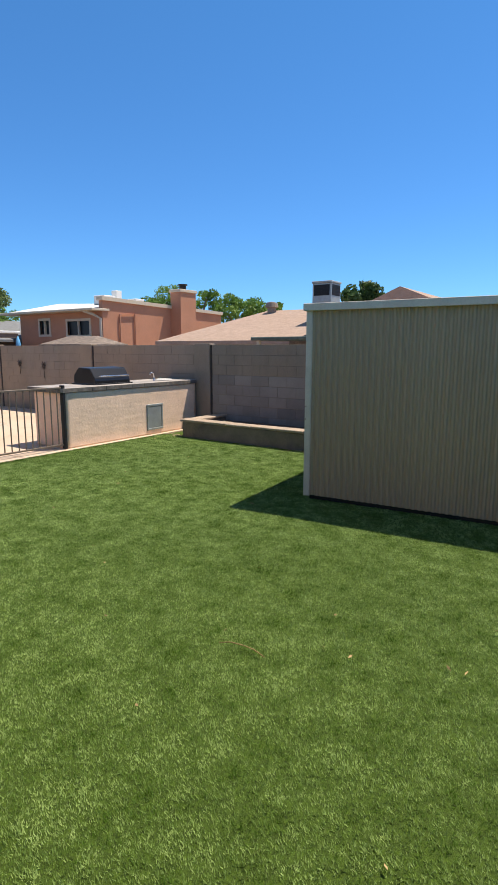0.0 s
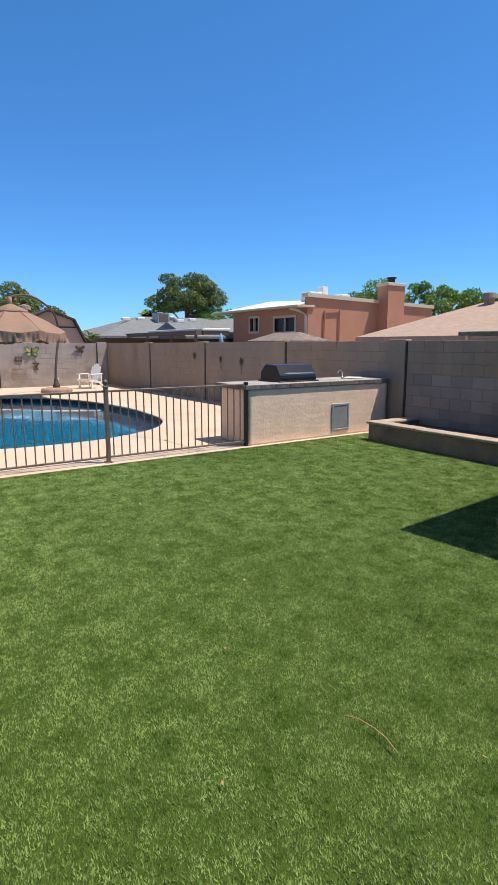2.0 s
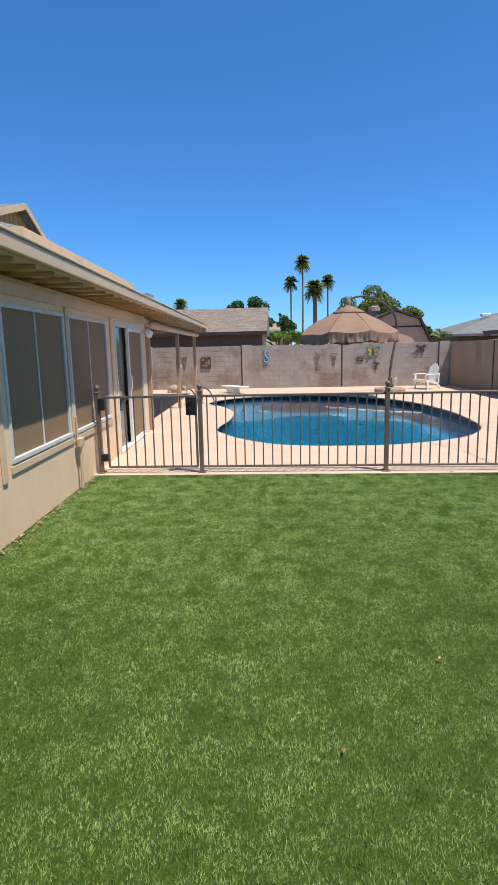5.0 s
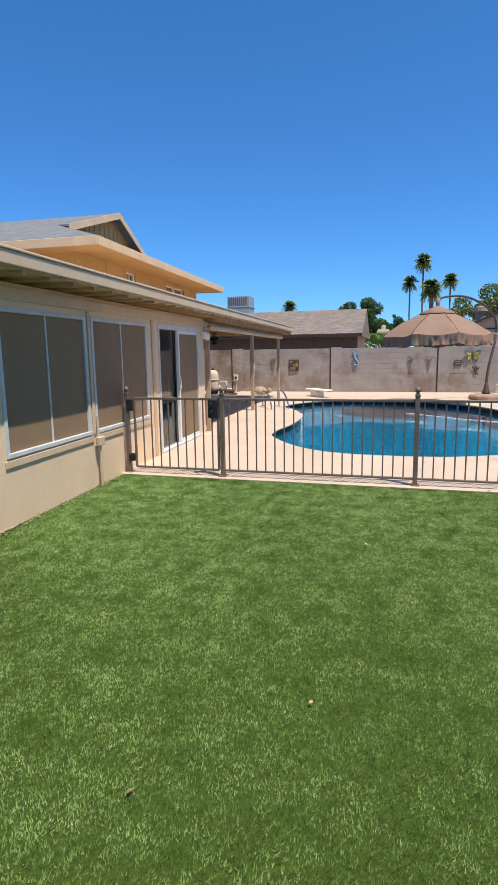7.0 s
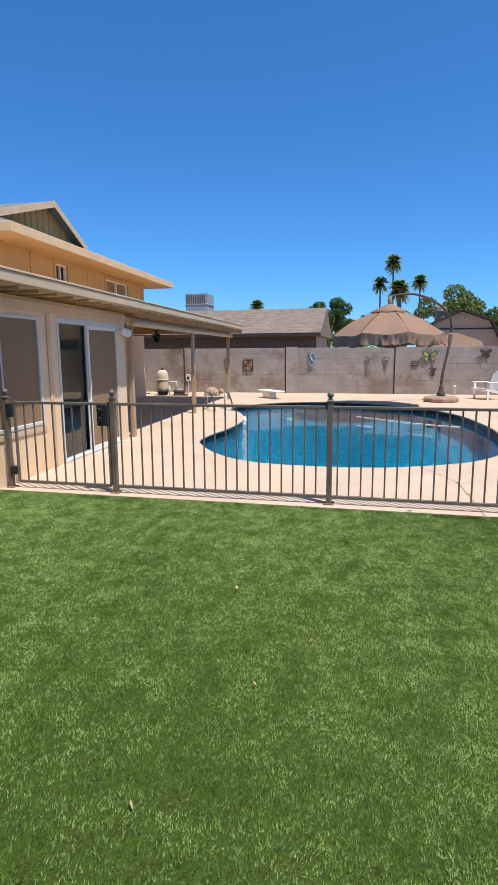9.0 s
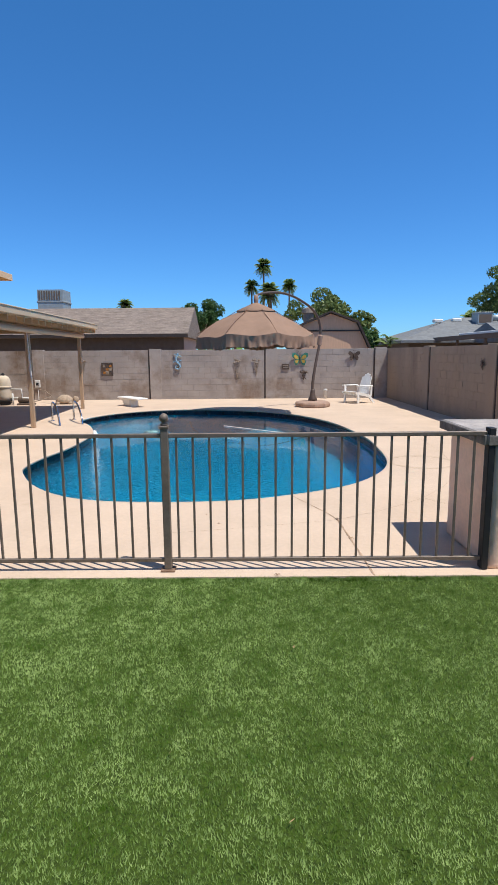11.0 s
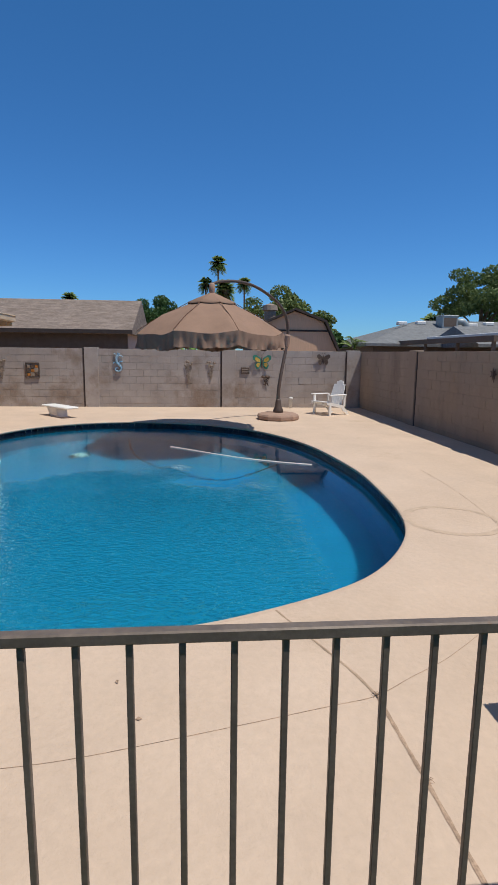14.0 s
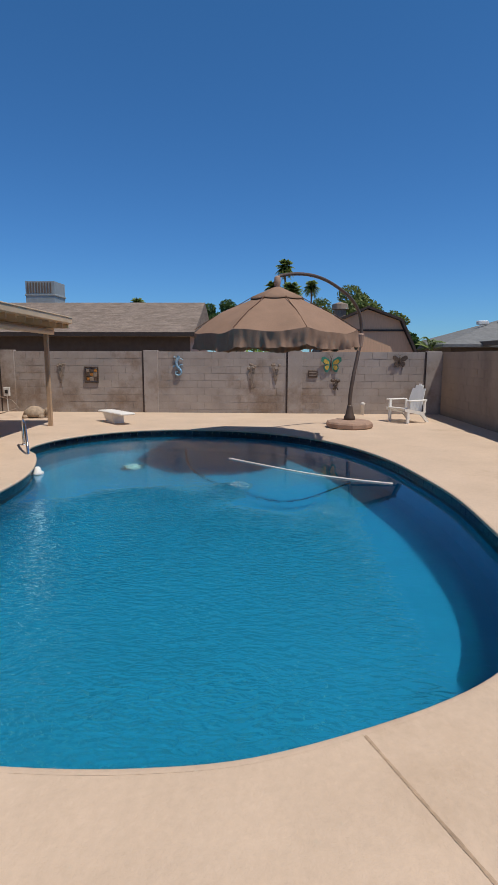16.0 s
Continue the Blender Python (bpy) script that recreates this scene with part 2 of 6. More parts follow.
M["canvas_edge"] = mat("canvas_edge", (0.16, 0.085, 0.055), 0.95, var=0.1)
M["pole"] = mat("pole", (0.10, 0.07, 0.055), 0.5, var=0.15, spec=0.4)
M["umb_base"] = mat("umb_base", (0.36, 0.24, 0.18), 0.9, var=0.12)
M["shingle"] = mat("shingle", (0.255, 0.205, 0.172), 0.95, var=0.26, scale=4, fine=16, bump=0.8, bump_scale=25, bump_dist=0.03, tint=(0.195, 0.152, 0.125), stretch=(1.6, 0.7, 3))
M["shingle_grey"] = mat("shingle_grey", (0.21, 0.215, 0.215), 0.95, var=0.15, scale=4, fine=15, bump=0.6, bump_scale=25, bump_dist=0.03, tint=(0.17, 0.175, 0.18))
M["shingle_tan"] = mat("shingle_tan", (0.40, 0.285, 0.22), 0.95, var=0.12, scale=4, fine=18, bump=0.6, bump_scale=25, bump_dist=0.03)
M["wall_dark"] = mat("wall_dark", (0.16, 0.12, 0.095), 0.9, var=0.1)
M["wall_pink"] = mat("wall_pink", (0.58, 0.42, 0.34), 0.9, var=0.07)
M["orange"] = mat("orange", (0.52, 0.245, 0.15), 0.92, var=0.07, scale=0.6, fine=10, bump=0.3, bump_scale=20)
M["cream"] = mat("cream", (0.62, 0.52, 0.40), 0.8, var=0.07)
M["barn"] = mat("barn", (0.70, 0.44, 0.285), 0.9, var=0.08, stretch=(1, 6, 0.5))
M["roof_edge"] = mat("roof_edge", (0.06, 0.045, 0.04), 0.8)
M["metal_grey"] = mat("metal_grey", (0.36, 0.39, 0.39), 0.5, metal=0.3, var=0.1, bump=0.05)
M["rock"] = mat("rock", (0.38, 0.29, 0.21), 0.9, var=0.25, scale=12, bump=0.6)
M["soil"] = mat("soil", (0.16, 0.11, 0.08), 0.95, var=0.3, scale=15, fine=90, bump=1.0, bump_scale=60, bump_dist=0.02)
M["earth"] = mat("earth", (0.30, 0.23, 0.165), 0.95, var=0.15, scale=0.2, fine=4, bump=0.4)
M["bark"] = mat("bark", (0.20, 0.145, 0.10), 0.95, var=0.3, scale=6, fine=40, bump=0.8, bump_scale=20, bump_dist=0.03)
M["leaf"] = turf_material("leaf", (0.08, 0.16, 0.025), (0.20, 0.33, 0.06))
M["leaf_dark"] = turf_material("leaf_dark", (0.03, 0.075, 0.02), (0.085, 0.16, 0.045))
M["leaf_olive"] = turf_material("leaf_olive", (0.085, 0.12, 0.03), (0.20, 0.25, 0.075))
M["leaf_pine"] = turf_material("leaf_pine", (0.07, 0.115, 0.035), (0.19, 0.25, 0.085))
M["leaf_palm"] = turf_material("leaf_palm", (0.15, 0.23, 0.065), (0.34, 0.43, 0.15))
# pale patches put sky sheen on the brushed pile into the blade colour
M["turf_blade"] = turf_material("turf_blade", (0.07, 0.148, 0.009), (0.385, 0.515, 0.172), 0.55, 34.0, 1.9, 5.0, 0.26)
# backing kept dark to stand in for shade deep between the blades
M["turf_base"] = mat("turf_base", (0.068, 0.117, 0.011), 0.9, var=0.4, scale=60, fine=170, bump=1.0, bump_scale=220, bump_dist=0.015)
M["dry_leaf"] = mat("dry_leaf", (0.40, 0.27, 0.13), 0.8, var=0.2, rnd=0.4, bump=0)
M["water"] = water_material()
M["glass"] = glass_material("glass", (0.55, 0.6, 0.6))
M["blue_metal"] = mat("blue_metal", (0.12, 0.30, 0.48), 0.45, var=0.3, scale=25, tint=(0.35, 0.45, 0.5))
M["yellow_metal"] = mat("yellow_metal", (0.50, 0.34, 0.07), 0.5, var=0.25, scale=30)
M["awning_metal"] = mat("awning_metal", (0.10, 0.13, 0.11), 0.6, var=0.25, scale=8)
M["green_metal"] = mat("green_metal", (0.05, 0.22, 0.16), 0.5, var=0.25, scale=30)
M["amber"] = mat("amber", (0.45, 0.19, 0.05), 0.4, var=0.4, scale=18)
M["art_iron"] = mat("art_iron", (0.12, 0.085, 0.065), 0.6, metal=0.3, var=0.3, scale=20)
M["art_tan"] = mat("art_tan", (0.28, 0.22, 0.17), 0.7, var=0.2, scale=20)
M["blue_cloth"] = mat("blue_cloth", (0.10, 0.30, 0.50), 0.9, var=0.2)
M["hose"] = mat("hose", (0.70, 0.68, 0.62), 0.6, var=0.1, bump=0)


# ---- mesh tools ----
class Mesh:
    """Gathers vertices and faces of one part."""

    def __init__(self):
        self.v, self.f, self.m = [], [], []

    def add(self, verts, faces, mi=0):
        o = len(self.v)
        self.v += [tuple(p) for p in verts]
        self.f += [[o + i for i in f] for f in faces]
        self.m += [mi] * len(faces)
        return self

    def box(self, x0, x1, y0, y1, z0, z1, mi=0, m=None, ch=0.0):
        """A box, with chamfered upright and lying edges where ch is given."""
        if ch:
            bm = bmesh.new()
            bmesh.ops.create_cube(bm, size=1.0)
            for p in bm.verts:
                p.co = Vector(((x0 + x1) / 2 + p.co.x * (x1 - x0), (y0 + y1) / 2 + p.co.y * (y1 - y0), (z0 + z1) / 2 + p.co.z * (z1 - z0)))
            bmesh.ops.bevel(bm, geom=bm.edges[:], offset=ch, segments=1, affect="EDGES")
            vs = [p.co.copy() for p in bm.verts]
            bm.verts.index_update()
            fs = [[p.index for p in f.verts] for f in bm.faces]
            bm.free()
        else:
            vs = [Vector(p) for p in ((x0, y0, z0), (x1, y0, z0), (x1, y1, z0), (x0, y1, z0), (x0, y0, z1), (x1, y0, z1), (x1, y1, z1), (x0, y1, z1))]
            fs = [(0, 3, 2, 1), (4, 5, 6, 7), (0, 1, 5, 4), (1, 2, 6, 5), (2, 3, 7, 6), (3, 0, 4, 7)]
        if m is not None:
            vs = [m @ p for p in vs]
        return self.add(vs, fs, mi)

    def tube(self, pts, radii, sides=8, mi=0, cap=True):
        """A round tube along points."""
        pts = [Vector(p) for p in pts]
        if not hasattr(radii, "__len__"):
            radii = [radii] * len(pts)
        vs, fs = [], []
        up = Vector((0, 0, 1))
        side = None
        for i, p in enumerate(pts):
            d = (pts[min(i + 1, len(pts) - 1)] - pts[max(i - 1, 0)]).normalized()
            if side is None:
                side = d.cross(up)
                if side.length < 0.05:
                    side = d.cross(Vector((0, 1, 0)))
            side = (side - d * side.dot(d)).normalized()
            w = d.cross(side).normalized()
            for k in range(sides):
                a = 2 * math.pi * (k + 0.5) / sides
                vs.append(p + (side * math.cos(a) + w * math.sin(a)) * radii[i])
        for i in range(len(pts) - 1):
            for k in range(sides):
                a, b = i * sides + k, i * sides + (k + 1) % sides
                fs.append((a, b, b + sides, a + sides))
        if cap:
            fs.append(tuple(reversed(range(sides))))
            fs.append(tuple(range((len(pts) - 1) * sides, len(pts) * sides)))
        return self.add(vs, fs, mi)

    def lathe(self, profile, at=(0, 0, 0), sides=16, mi=0):
        """A turned body from (radius, height) pairs."""
        vs, fs = [], []
        for r, z in profile:
            for k in range(sides):
                a = 2 * math.pi * k / sides
                vs.append((at[0] + r * math.cos(a), at[1] + r * math.sin(a), at[2] + z))
        for i in range(len(profile) - 1):
            for k in range(sides):
                a, b = i * sides + k, i * sides + (k + 1) % sides
                fs.append((a, b, b + sides, a + sides))
        fs.append(tuple(reversed(range(sides))))
        fs.append(tuple(range((len(profile) - 1) * sides, len(profile) * sides)))
        return self.add(vs, fs, mi)

    def slab(self, outline, z0, z1, mi=0, m=None):
        """An upright prism over a plan outline (counter-clockwise)."""
        n = len(outline)
        vs = [Vector((x, y, z0)) for x, y in outline] + [Vector((x, y, z1)) for x, y in outline]
        fs = [tuple(reversed(range(n))), tuple(range(n, 2 * n))] + [(i, (i + 1) % n, n + (i + 1) % n, n + i) for i in range(n)]
        if m is not None:
            vs = [m @ p for p in vs]
        return self.add(vs, fs, mi)

    def obj(self, name, mats, parent=None, smooth=False):
        me = bpy.data.meshes.new(name)
        me.from_pydata(self.v, [], self.f)
        for x in mats if isinstance(mats, (list, tuple)) else [mats]:
            me.materials.append(M[x])
        me.polygons.foreach_set("material_index", self.m)
        if smooth:
            me.polygons.foreach_set("use_smooth", [True] * len(me.polygons))
        me.update()
        ob = new(name, me)
        if parent is not None:
            ob.parent = parent
        return ob


def empty(name, m, label, category, group=""):
    ob = new(name)
    ob.matrix_world = m
    return tagged(ob, label, category, group)


def spline(points, steps, closed=True):
    """A smooth curve through plan points."""
    out, n = [], len(points)
    for i in range(n if closed else n - 1):
        a, b, c, d = (Vector(points[(i + k) % n] if closed else points[min(max(i + k, 0), n - 1)]) for k in (-1, 0, 1, 2))
        for s in range(steps):
            t = s / steps
            out.append(0.5 * (2 * b + (c - a) * t + (2 * a - 5 * b + 4 * c - d) * t * t + (3 * b - a - 3 * c + d) * t ** 3))
    if not closed:
        out.append(Vector(points[-1]))
    return out


# ---- ground, deck and pool ----
POOL = spline([(-9.155, 3.2), (-9.165, 3.8), (-9.28, 4.36), (-9.66, 5.16), (-10.08, 5.66), (-10.77, 6.10), (-11.5, 6.32), (-12.5, 6.42), (-13.5, 6.46),
               (-14.6, 6.37), (-15.7, 6.2), (-16.8, 5.85), (-17.8, 5.3), (-18.6, 4.5), (-19.05, 3.5), (-19.15, 2.5), (-18.9, 1.5), (-18.3, 0.7),
               (-17.5, 0.22), (-16.75, 0.08), (-16.25, 0.2), (-15.85, 0.48), (-15.1, 0.80), (-14.3, 1.02), (-13.5, 1.08), (-12.6, 1.06),
               (-11.8, 0.96), (-11.1, 0.97), (-10.6, 1.16), (-9.94, 1.57), (-9.43, 2.1), (-9.21, 2.64)], 6)
POOL_MID = Vector((-13.9, 3.6))
WATER_Z = -0.14


def shrink(loop, d):
    """The loop moved inwards by d metres."""
    n = len(loop)
    out = []
    for i in range(n):
        a, b = loop[i - 1], loop[(i + 1) % n]
        t = (b - a).normalized()
        nrm = Vector((-t.y, t.x))
        if nrm.dot(POOL_MID - loop[i]) < 0:
            nrm = -nrm
        out.append(loop[i] + nrm * d)
    return out


def sheet_with_hole(name, outer, hole, z, material, depth=0.0):
    """A level sheet with a hole; depth gives it a skirt all round."""
    bm = bmesh.new()
    edges = []
    for loop in (outer, hole):
        vs = [bm.verts.new((p[0], p[1], z)) for p in loop]
        edges += [bm.edges.new((vs[i], vs[(i + 1) % len(vs)])) for i in range(len(vs))]
    bmesh.ops.triangle_fill(bm, use_beauty=True, use_dissolve=False, edges=edges)
    bmesh.ops.recalc_face_normals(bm, faces=bm.faces[:])
    for f in bm.faces:
        if f.normal.z < 0:
            f.normal_flip()
    if depth:
        for e in [e for e in bm.edges if len(e.link_faces) == 1]:
            a, b = e.verts
            lo = [bm.verts.new((p.co.x, p.co.y, z - depth)) for p in (b, a)]
            bm.faces.new((a, b, *lo))
    me = bpy.data.meshes.new(name)
    bm.to_mesh(me)
    bm.free()
    me.materials.append(M[material])
    return new(name, me)


tagged(sheet_with_hole("ground", [(-900, -900), (900, -900), (900, 900), (-900, 900)], shrink(POOL, -0.25), -0.09, "earth"),
       "dusty desert ground around the yards", "ground", kind="structure")

DECK_X, WALL_X, WALL_Y = -7.17, -22.65, 9.06
deck = tagged(sheet_with_hole("deck", [(WALL_X, -13.0), (DECK_X, -13.0), (DECK_X, WALL_Y + 0.3), (WALL_X, WALL_Y + 0.1)], shrink(POOL, 0.0), 0.0, "deck", 0.1),
              "salmon-tan textured concrete pool deck", "pool deck", kind="structure")


def pool():
    me = Mesh()
    n = len(POOL)
    # the bowl: upright wall, then a floor that falls to the deep end

    def depth(p):
        far = min(1.0, max(0.0, (-10.5 - p.x) / 6.5))
        return -(1.15 + 0.8 * far * far * (3 - 2 * far))
    vs, fs = [], []
    levels = [(0.004, -0.10, 0), (0.006, -1.0, 0), (0.03, 0.84, 1), (0.16, 0.94, 1), (0.8, 1.0, 1)]
    for d, z, kind in levels:
        for p in shrink(POOL, -0.004 if d < 0.01 else d):
            vs.append((p.x, p.y, z if kind == 0 else depth(p) * z))
    inner = shrink(POOL, 0.8)
    for s in (0.75, 0.5, 0.25):
        for p in inner:
            q = POOL_MID + (p - POOL_MID) * s
            vs.append((q.x, q.y, depth(q)))
    vs.append((POOL_MID.x, POOL_MID.y, depth(POOL_MID)))
    rows = len(levels) + 3
    for r in range(rows - 1):
        for i in range(n):
            a, b = r * n + i, r * n + (i + 1) % n
            fs.append((a, b, b + n, a + n))
    for i in range(n):
        fs.append(((rows - 1) * n + i, (rows - 1) * n + (i + 1) % n, rows * n))
    me.add(vs, fs)
    root = empty("swimming_pool", pose(0, 0, 0), "kidney-shaped in-ground pool with blue plaster and dark waterline tiles", "pool")
    me.obj("basin", "plaster", root)
    # rounded deck nosing over the tiles
    cop = Mesh()
    prof = [(0.004, 0.001), (-0.026, 0.0006), (-0.036, -0.006), (-0.038, -0.032), (-0.02, -0.044), (0.02, -0.044)]
    vs, fs = [], []
    for d, z in prof:
        vs += [(p.x, p.y, z) for p in shrink(POOL, -d)]
    for r in range(len(prof) - 1):
        for i in range(n):
            a, b = r * n + i, r * n + (i + 1) % n
            fs.append((a, b, b + n, a + n))
    cop.add(vs, fs)
    cop.obj("coping", "deck", root, smooth=True)
    band = Mesh()
    vs = [(p.x, p.y, -0.03) for p in shrink(POOL, -0.001)] + [(p.x, p.y, -0.36) for p in shrink(POOL, -0.001)]
    band.add(vs, [(i, (i + 1) % n, n + (i + 1) % n, n + i) for i in range(n)])
    band.obj("tile_bedding", "tile_bed", root)
    w = Mesh()
    loop = shrink(POOL, 0.0)
    w.add([(p.x, p.y, WATER_Z) for p in loop], [tuple(range(n))])
    water = tagged(w.obj("water", "water"), "clear blue rippled pool water with sky reflections", "water", kind="structure")
    if water.data.polygons[0].normal.z < 0:
        water.data.flip_normals()
    water.visible_shadow = False
    return root


pool_root = pool()


def deck_strip(name, pts, width, z, material, label):
    """A narrow joint or crack across the deck, with uneven edges."""
    pts = spline([Vector(p) for p in pts], 8, closed=False)
    vs = []
    for i, p in enumerate(pts):
        t = (pts[min(i + 1, len(pts) - 1)] - pts[max(i - 1, 0)]).normalized()
        nrm = Vector((-t.y, t.x)) * width / 2 * random.uniform(0.7, 1.2)
        vs += [(p.x + nrm.x, p.y + nrm.y, z), (p.x, p.y, z + min(width * 0.15, 0.003)), (p.x - nrm.x, p.y - nrm.y, z)]
    fs = []
    for i in range(len(pts) - 1):
        a = 3 * i
        fs += [(a, a + 1, a + 4, a + 3), (a + 1, a + 2, a + 5, a + 4)]
    return tagged(Mesh().add(vs, fs).obj(name, material), label, "joint", kind="structure")


deck_strip("trim_joint", [(-9.41, 4.70), (-9.0, 4.88), (-8.7, 5.01), (-8.5, 5.07)], 0.015, 0.002, "joint", "raised concrete expansion joint across the deck")
deck_strip("trim_joint_dark", [(-8.5, 5.072), (-8.2, 5.085), (-7.96, 5.096), (-7.6, 5.11), (-7.18, 5.125)], 0.018, 0.002, "crack_fill", "dirt-filled deck joint towards the lawn")
deck_strip("trim_crack", [(-8.14, 3.40), (-8.18, 3.72), (-8.31, 4.3), (-8.44, 4.84), (-8.5, 5.07), (-8.64, 5.3), (-8.84, 5.62), (-9.29, 6.14), (-9.94, 6.64), (-10.7, 7.0), (-11.5, 7.2), (-12.6, 7.33), (-13.6, 7.36)], 0.0032, 0.002, "crack_fill", "thin wandering crack in the concrete deck")
deck_strip("trim_crack_spur", [(-9.27, 6.14), (-9.05, 6.28), (-8.7, 6.6)], 0.004, 0.002, "crack_fill", "short spur of a deck crack")
ring = [(-11.25 + 0.46 * math.cos(k * math.pi / 12), 6.74 + 0.46 * math.sin(k * math.pi / 12)) for k in range(25)]
deck_strip("trim_ring_mark", ring, 0.085, 0.002, "ring_mark", "faint round mark left on the deck")

# ---- lawn ----
turf = Mesh()
turf.box(DECK_X + 0.004, 7.0, -1.2, WALL_Y + 0.25, -0.085, -0.022)
lawn = tagged(turf.obj("lawn", "turf_base"), "flat artificial green turf lawn", "lawn", kind="structure")


def turf_blades(count, per_tuft=2):
    rng = np.random.default_rng(3)
    # blades stand in stitched tufts, thick enough to hide the backing
    m = count // per_tuft
    tx = rng.uniform(DECK_X - 0.012, 0.9, m)
    ty = rng.uniform(-0.2, 8.14, m)
    # thicker fringe against the deck edge
    tx[:26000] = DECK_X + 0.002 + 0.035 * rng.random(26000) ** 1.5
    keep = ty > -0.24 + 0.042 * (tx + 8.5) + 0.03
    # none under the shed and behind it
    keep &= ~((tx > -2.5) & (ty > 5.75 + 0.09 * (tx + 2.6)))
    tx, ty = tx[keep], ty[keep]
    # the pile leans in brushed swathes, trodden flatter in some
    sweep = 2.6 + 0.8 * np.sin(0.9 * tx + 1.3 * np.sin(0.8 * ty)) + 0.7 * np.sin(1.7 * ty + 2.0 * np.sin(0.6 * tx))
    patch = np.zeros(len(tx))
    for k in range(12):
        a, f, o = rng.uniform(0, np.pi), rng.uniform(8, 60), rng.uniform(0, 6.28)
        patch += np.sin(f * (tx * np.cos(a) + ty * np.sin(a)) + o + 1.5 * np.sin(0.37 * f * (ty * np.cos(a) - tx * np.sin(a))))
    patch *= 0.29
    sweep += 0.6 * patch + rng.normal(0, 0.9, len(tx))
    x = np.repeat(tx, per_tuft) + rng.normal(0, 0.004, len(tx) * per_tuft)
    y = np.repeat(ty, per_tuft) + rng.normal(0, 0.004, len(tx) * per_tuft)
    n = len(x)
    patch = np.repeat(patch, per_tuft)
    lean = np.repeat(sweep, per_tuft) + rng.normal(0, 0.9, n)
    h = rng.uniform(0.008, 0.018, n) * (1 + 0.12 * patch)
    h *= 1 + 0.7 * np.exp(-np.maximum(0, x - DECK_X) / 0.025)
    tip = rng.uniform(0.003, 0.014, n) * (1 - 0.12 * patch)
    face = lean + np.pi / 2 + rng.normal(0, 0.5, n)
    w = rng.uniform(0.0017, 0.0032, n)
    z = np.full(n, -0.024)
    v = np.empty((n, 3, 3), np.float32)
    v[:, 0] = np.stack([x - w * np.cos(face), y - w * np.sin(face), z], 1)
    v[:, 1] = np.stack([x + w * np.cos(face), y + w * np.sin(face), z], 1)
    v[:, 2] = np.stack([x + tip * np.cos(lean), y + tip * np.sin(lean), z + h], 1)
    me = bpy.data.meshes.new("turf")
    me.vertices.add(3 * n)
    me.vertices.foreach_set("co", v.ravel())
    me.loops.add(3 * n)
    me.loops.foreach_set("vertex_index", np.arange(3 * n, dtype=np.int32))
    me.polygons.add(n)
    me.polygons.foreach_set("loop_start", np.arange(0, 3 * n, 3, dtype=np.int32))
    me.update(calc_edges=True)
    me.materials.append(M["turf_blade"])
    ob = new("turf", me)
    return tagged(ob, "short synthetic green grass blades with brushed pile", "grass", kind="stuff")


turf_blades(1330000)

# ---- block walls ----
WALL_H = 1.72
core = Mesh()
core.box(WALL_X - 0.19, WALL_X - 0.012, -14.0, WALL_Y + 0.19, -0.3, WALL_H - 0.012)
wall_back = tagged(core.obj("wall_back", "mortar"), "weathered grey-tan concrete block garden wall", "wall", kind="structure")
core = Mesh()
core.box(WALL_X - 0.012, -7.0, WALL_Y + 0.011, WALL_Y + 0.19, -0.3, WALL_H - 0.003)
core.box(-6.999, 7.2, WALL_Y + 0.011, WALL_Y + 0.19, -0.3, WALL_H - 0.003)
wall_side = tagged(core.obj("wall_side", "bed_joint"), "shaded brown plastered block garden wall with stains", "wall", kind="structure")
core = Mesh()
core.box(7.0, 7.2, -1.0, WALL_Y + 0.012, -0.3, WALL_H)
core.box(WALL_X, -20.5, -14.0, -13.8, -0.3, WALL_H)
tagged(core.obj("wall_end", "block_side"), "plain concrete block garden wall", "wall", kind="structure")


# ---- pool fence ----
FX, RAIL_T, RAIL_B = -7.307, 1.022, 0.078


def picket_mesh():
    p = Mesh()
    p.box(-0.008, 0.008, -0.008, 0.008, RAIL_B + 0.01, RAIL_T - 0.01, ch=0.002)
    return p


def fence_run(root, y0, y1, begin, spacing):
    r = Mesh()
    r.box(FX - 0.016, FX + 0.016, y0, y1, RAIL_T - 0.03, RAIL_T, ch=0.004)
    r.obj("top_rail", "iron", root)
    r = Mesh()
    r.box(FX - 0.014, FX + 0.014, y0, y1, RAIL_B - 0.012, RAIL_B + 0.016, ch=0.003)
    r.obj("bottom_rail", "iron", root)
    first = root.get("picket_mesh_name")
    me = bpy.data.meshes.get(first) if first else None
    for i in range(int((y1 - 0.03 - begin) / spacing) + 1):
        if me is None:
            ob = picket_mesh().obj("picket", "iron", root)
            me = ob.data
            root["picket_mesh_name"] = me.name
        else:
            ob = new("picket", me)
            ob.parent = root
        ob.location = (FX, begin + spacing * i, 0)


def fence_post(root, y):
    p = Mesh()
    p.box(FX - 0.027, FX + 0.027, y - 0.027, y + 0.027, 0.012, 1.064, ch=0.004)
    p.box(FX - 0.033, FX + 0.033, y - 0.033, y + 0.033, 1.06, 1.08, ch=0.004)
    p.obj("post", "iron", root)
    p = Mesh()
    p.lathe([(0.02, 0), (0.03, 0.01), (0.014, 0.022), (0.03, 0.036), (0.034, 0.054), (0.027, 0.075), (0.01, 0.088), (0.002, 0.09)], (FX, y, 1.078), 12)
    p.obj("finial", "iron", root, smooth=True)
    p = Mesh()
    p.box(FX - 0.052, FX + 0.052, y - 0.052, y + 0.052, 0.002, 0.014, ch=0.003)
    p.obj("base_plate", "rust", root)


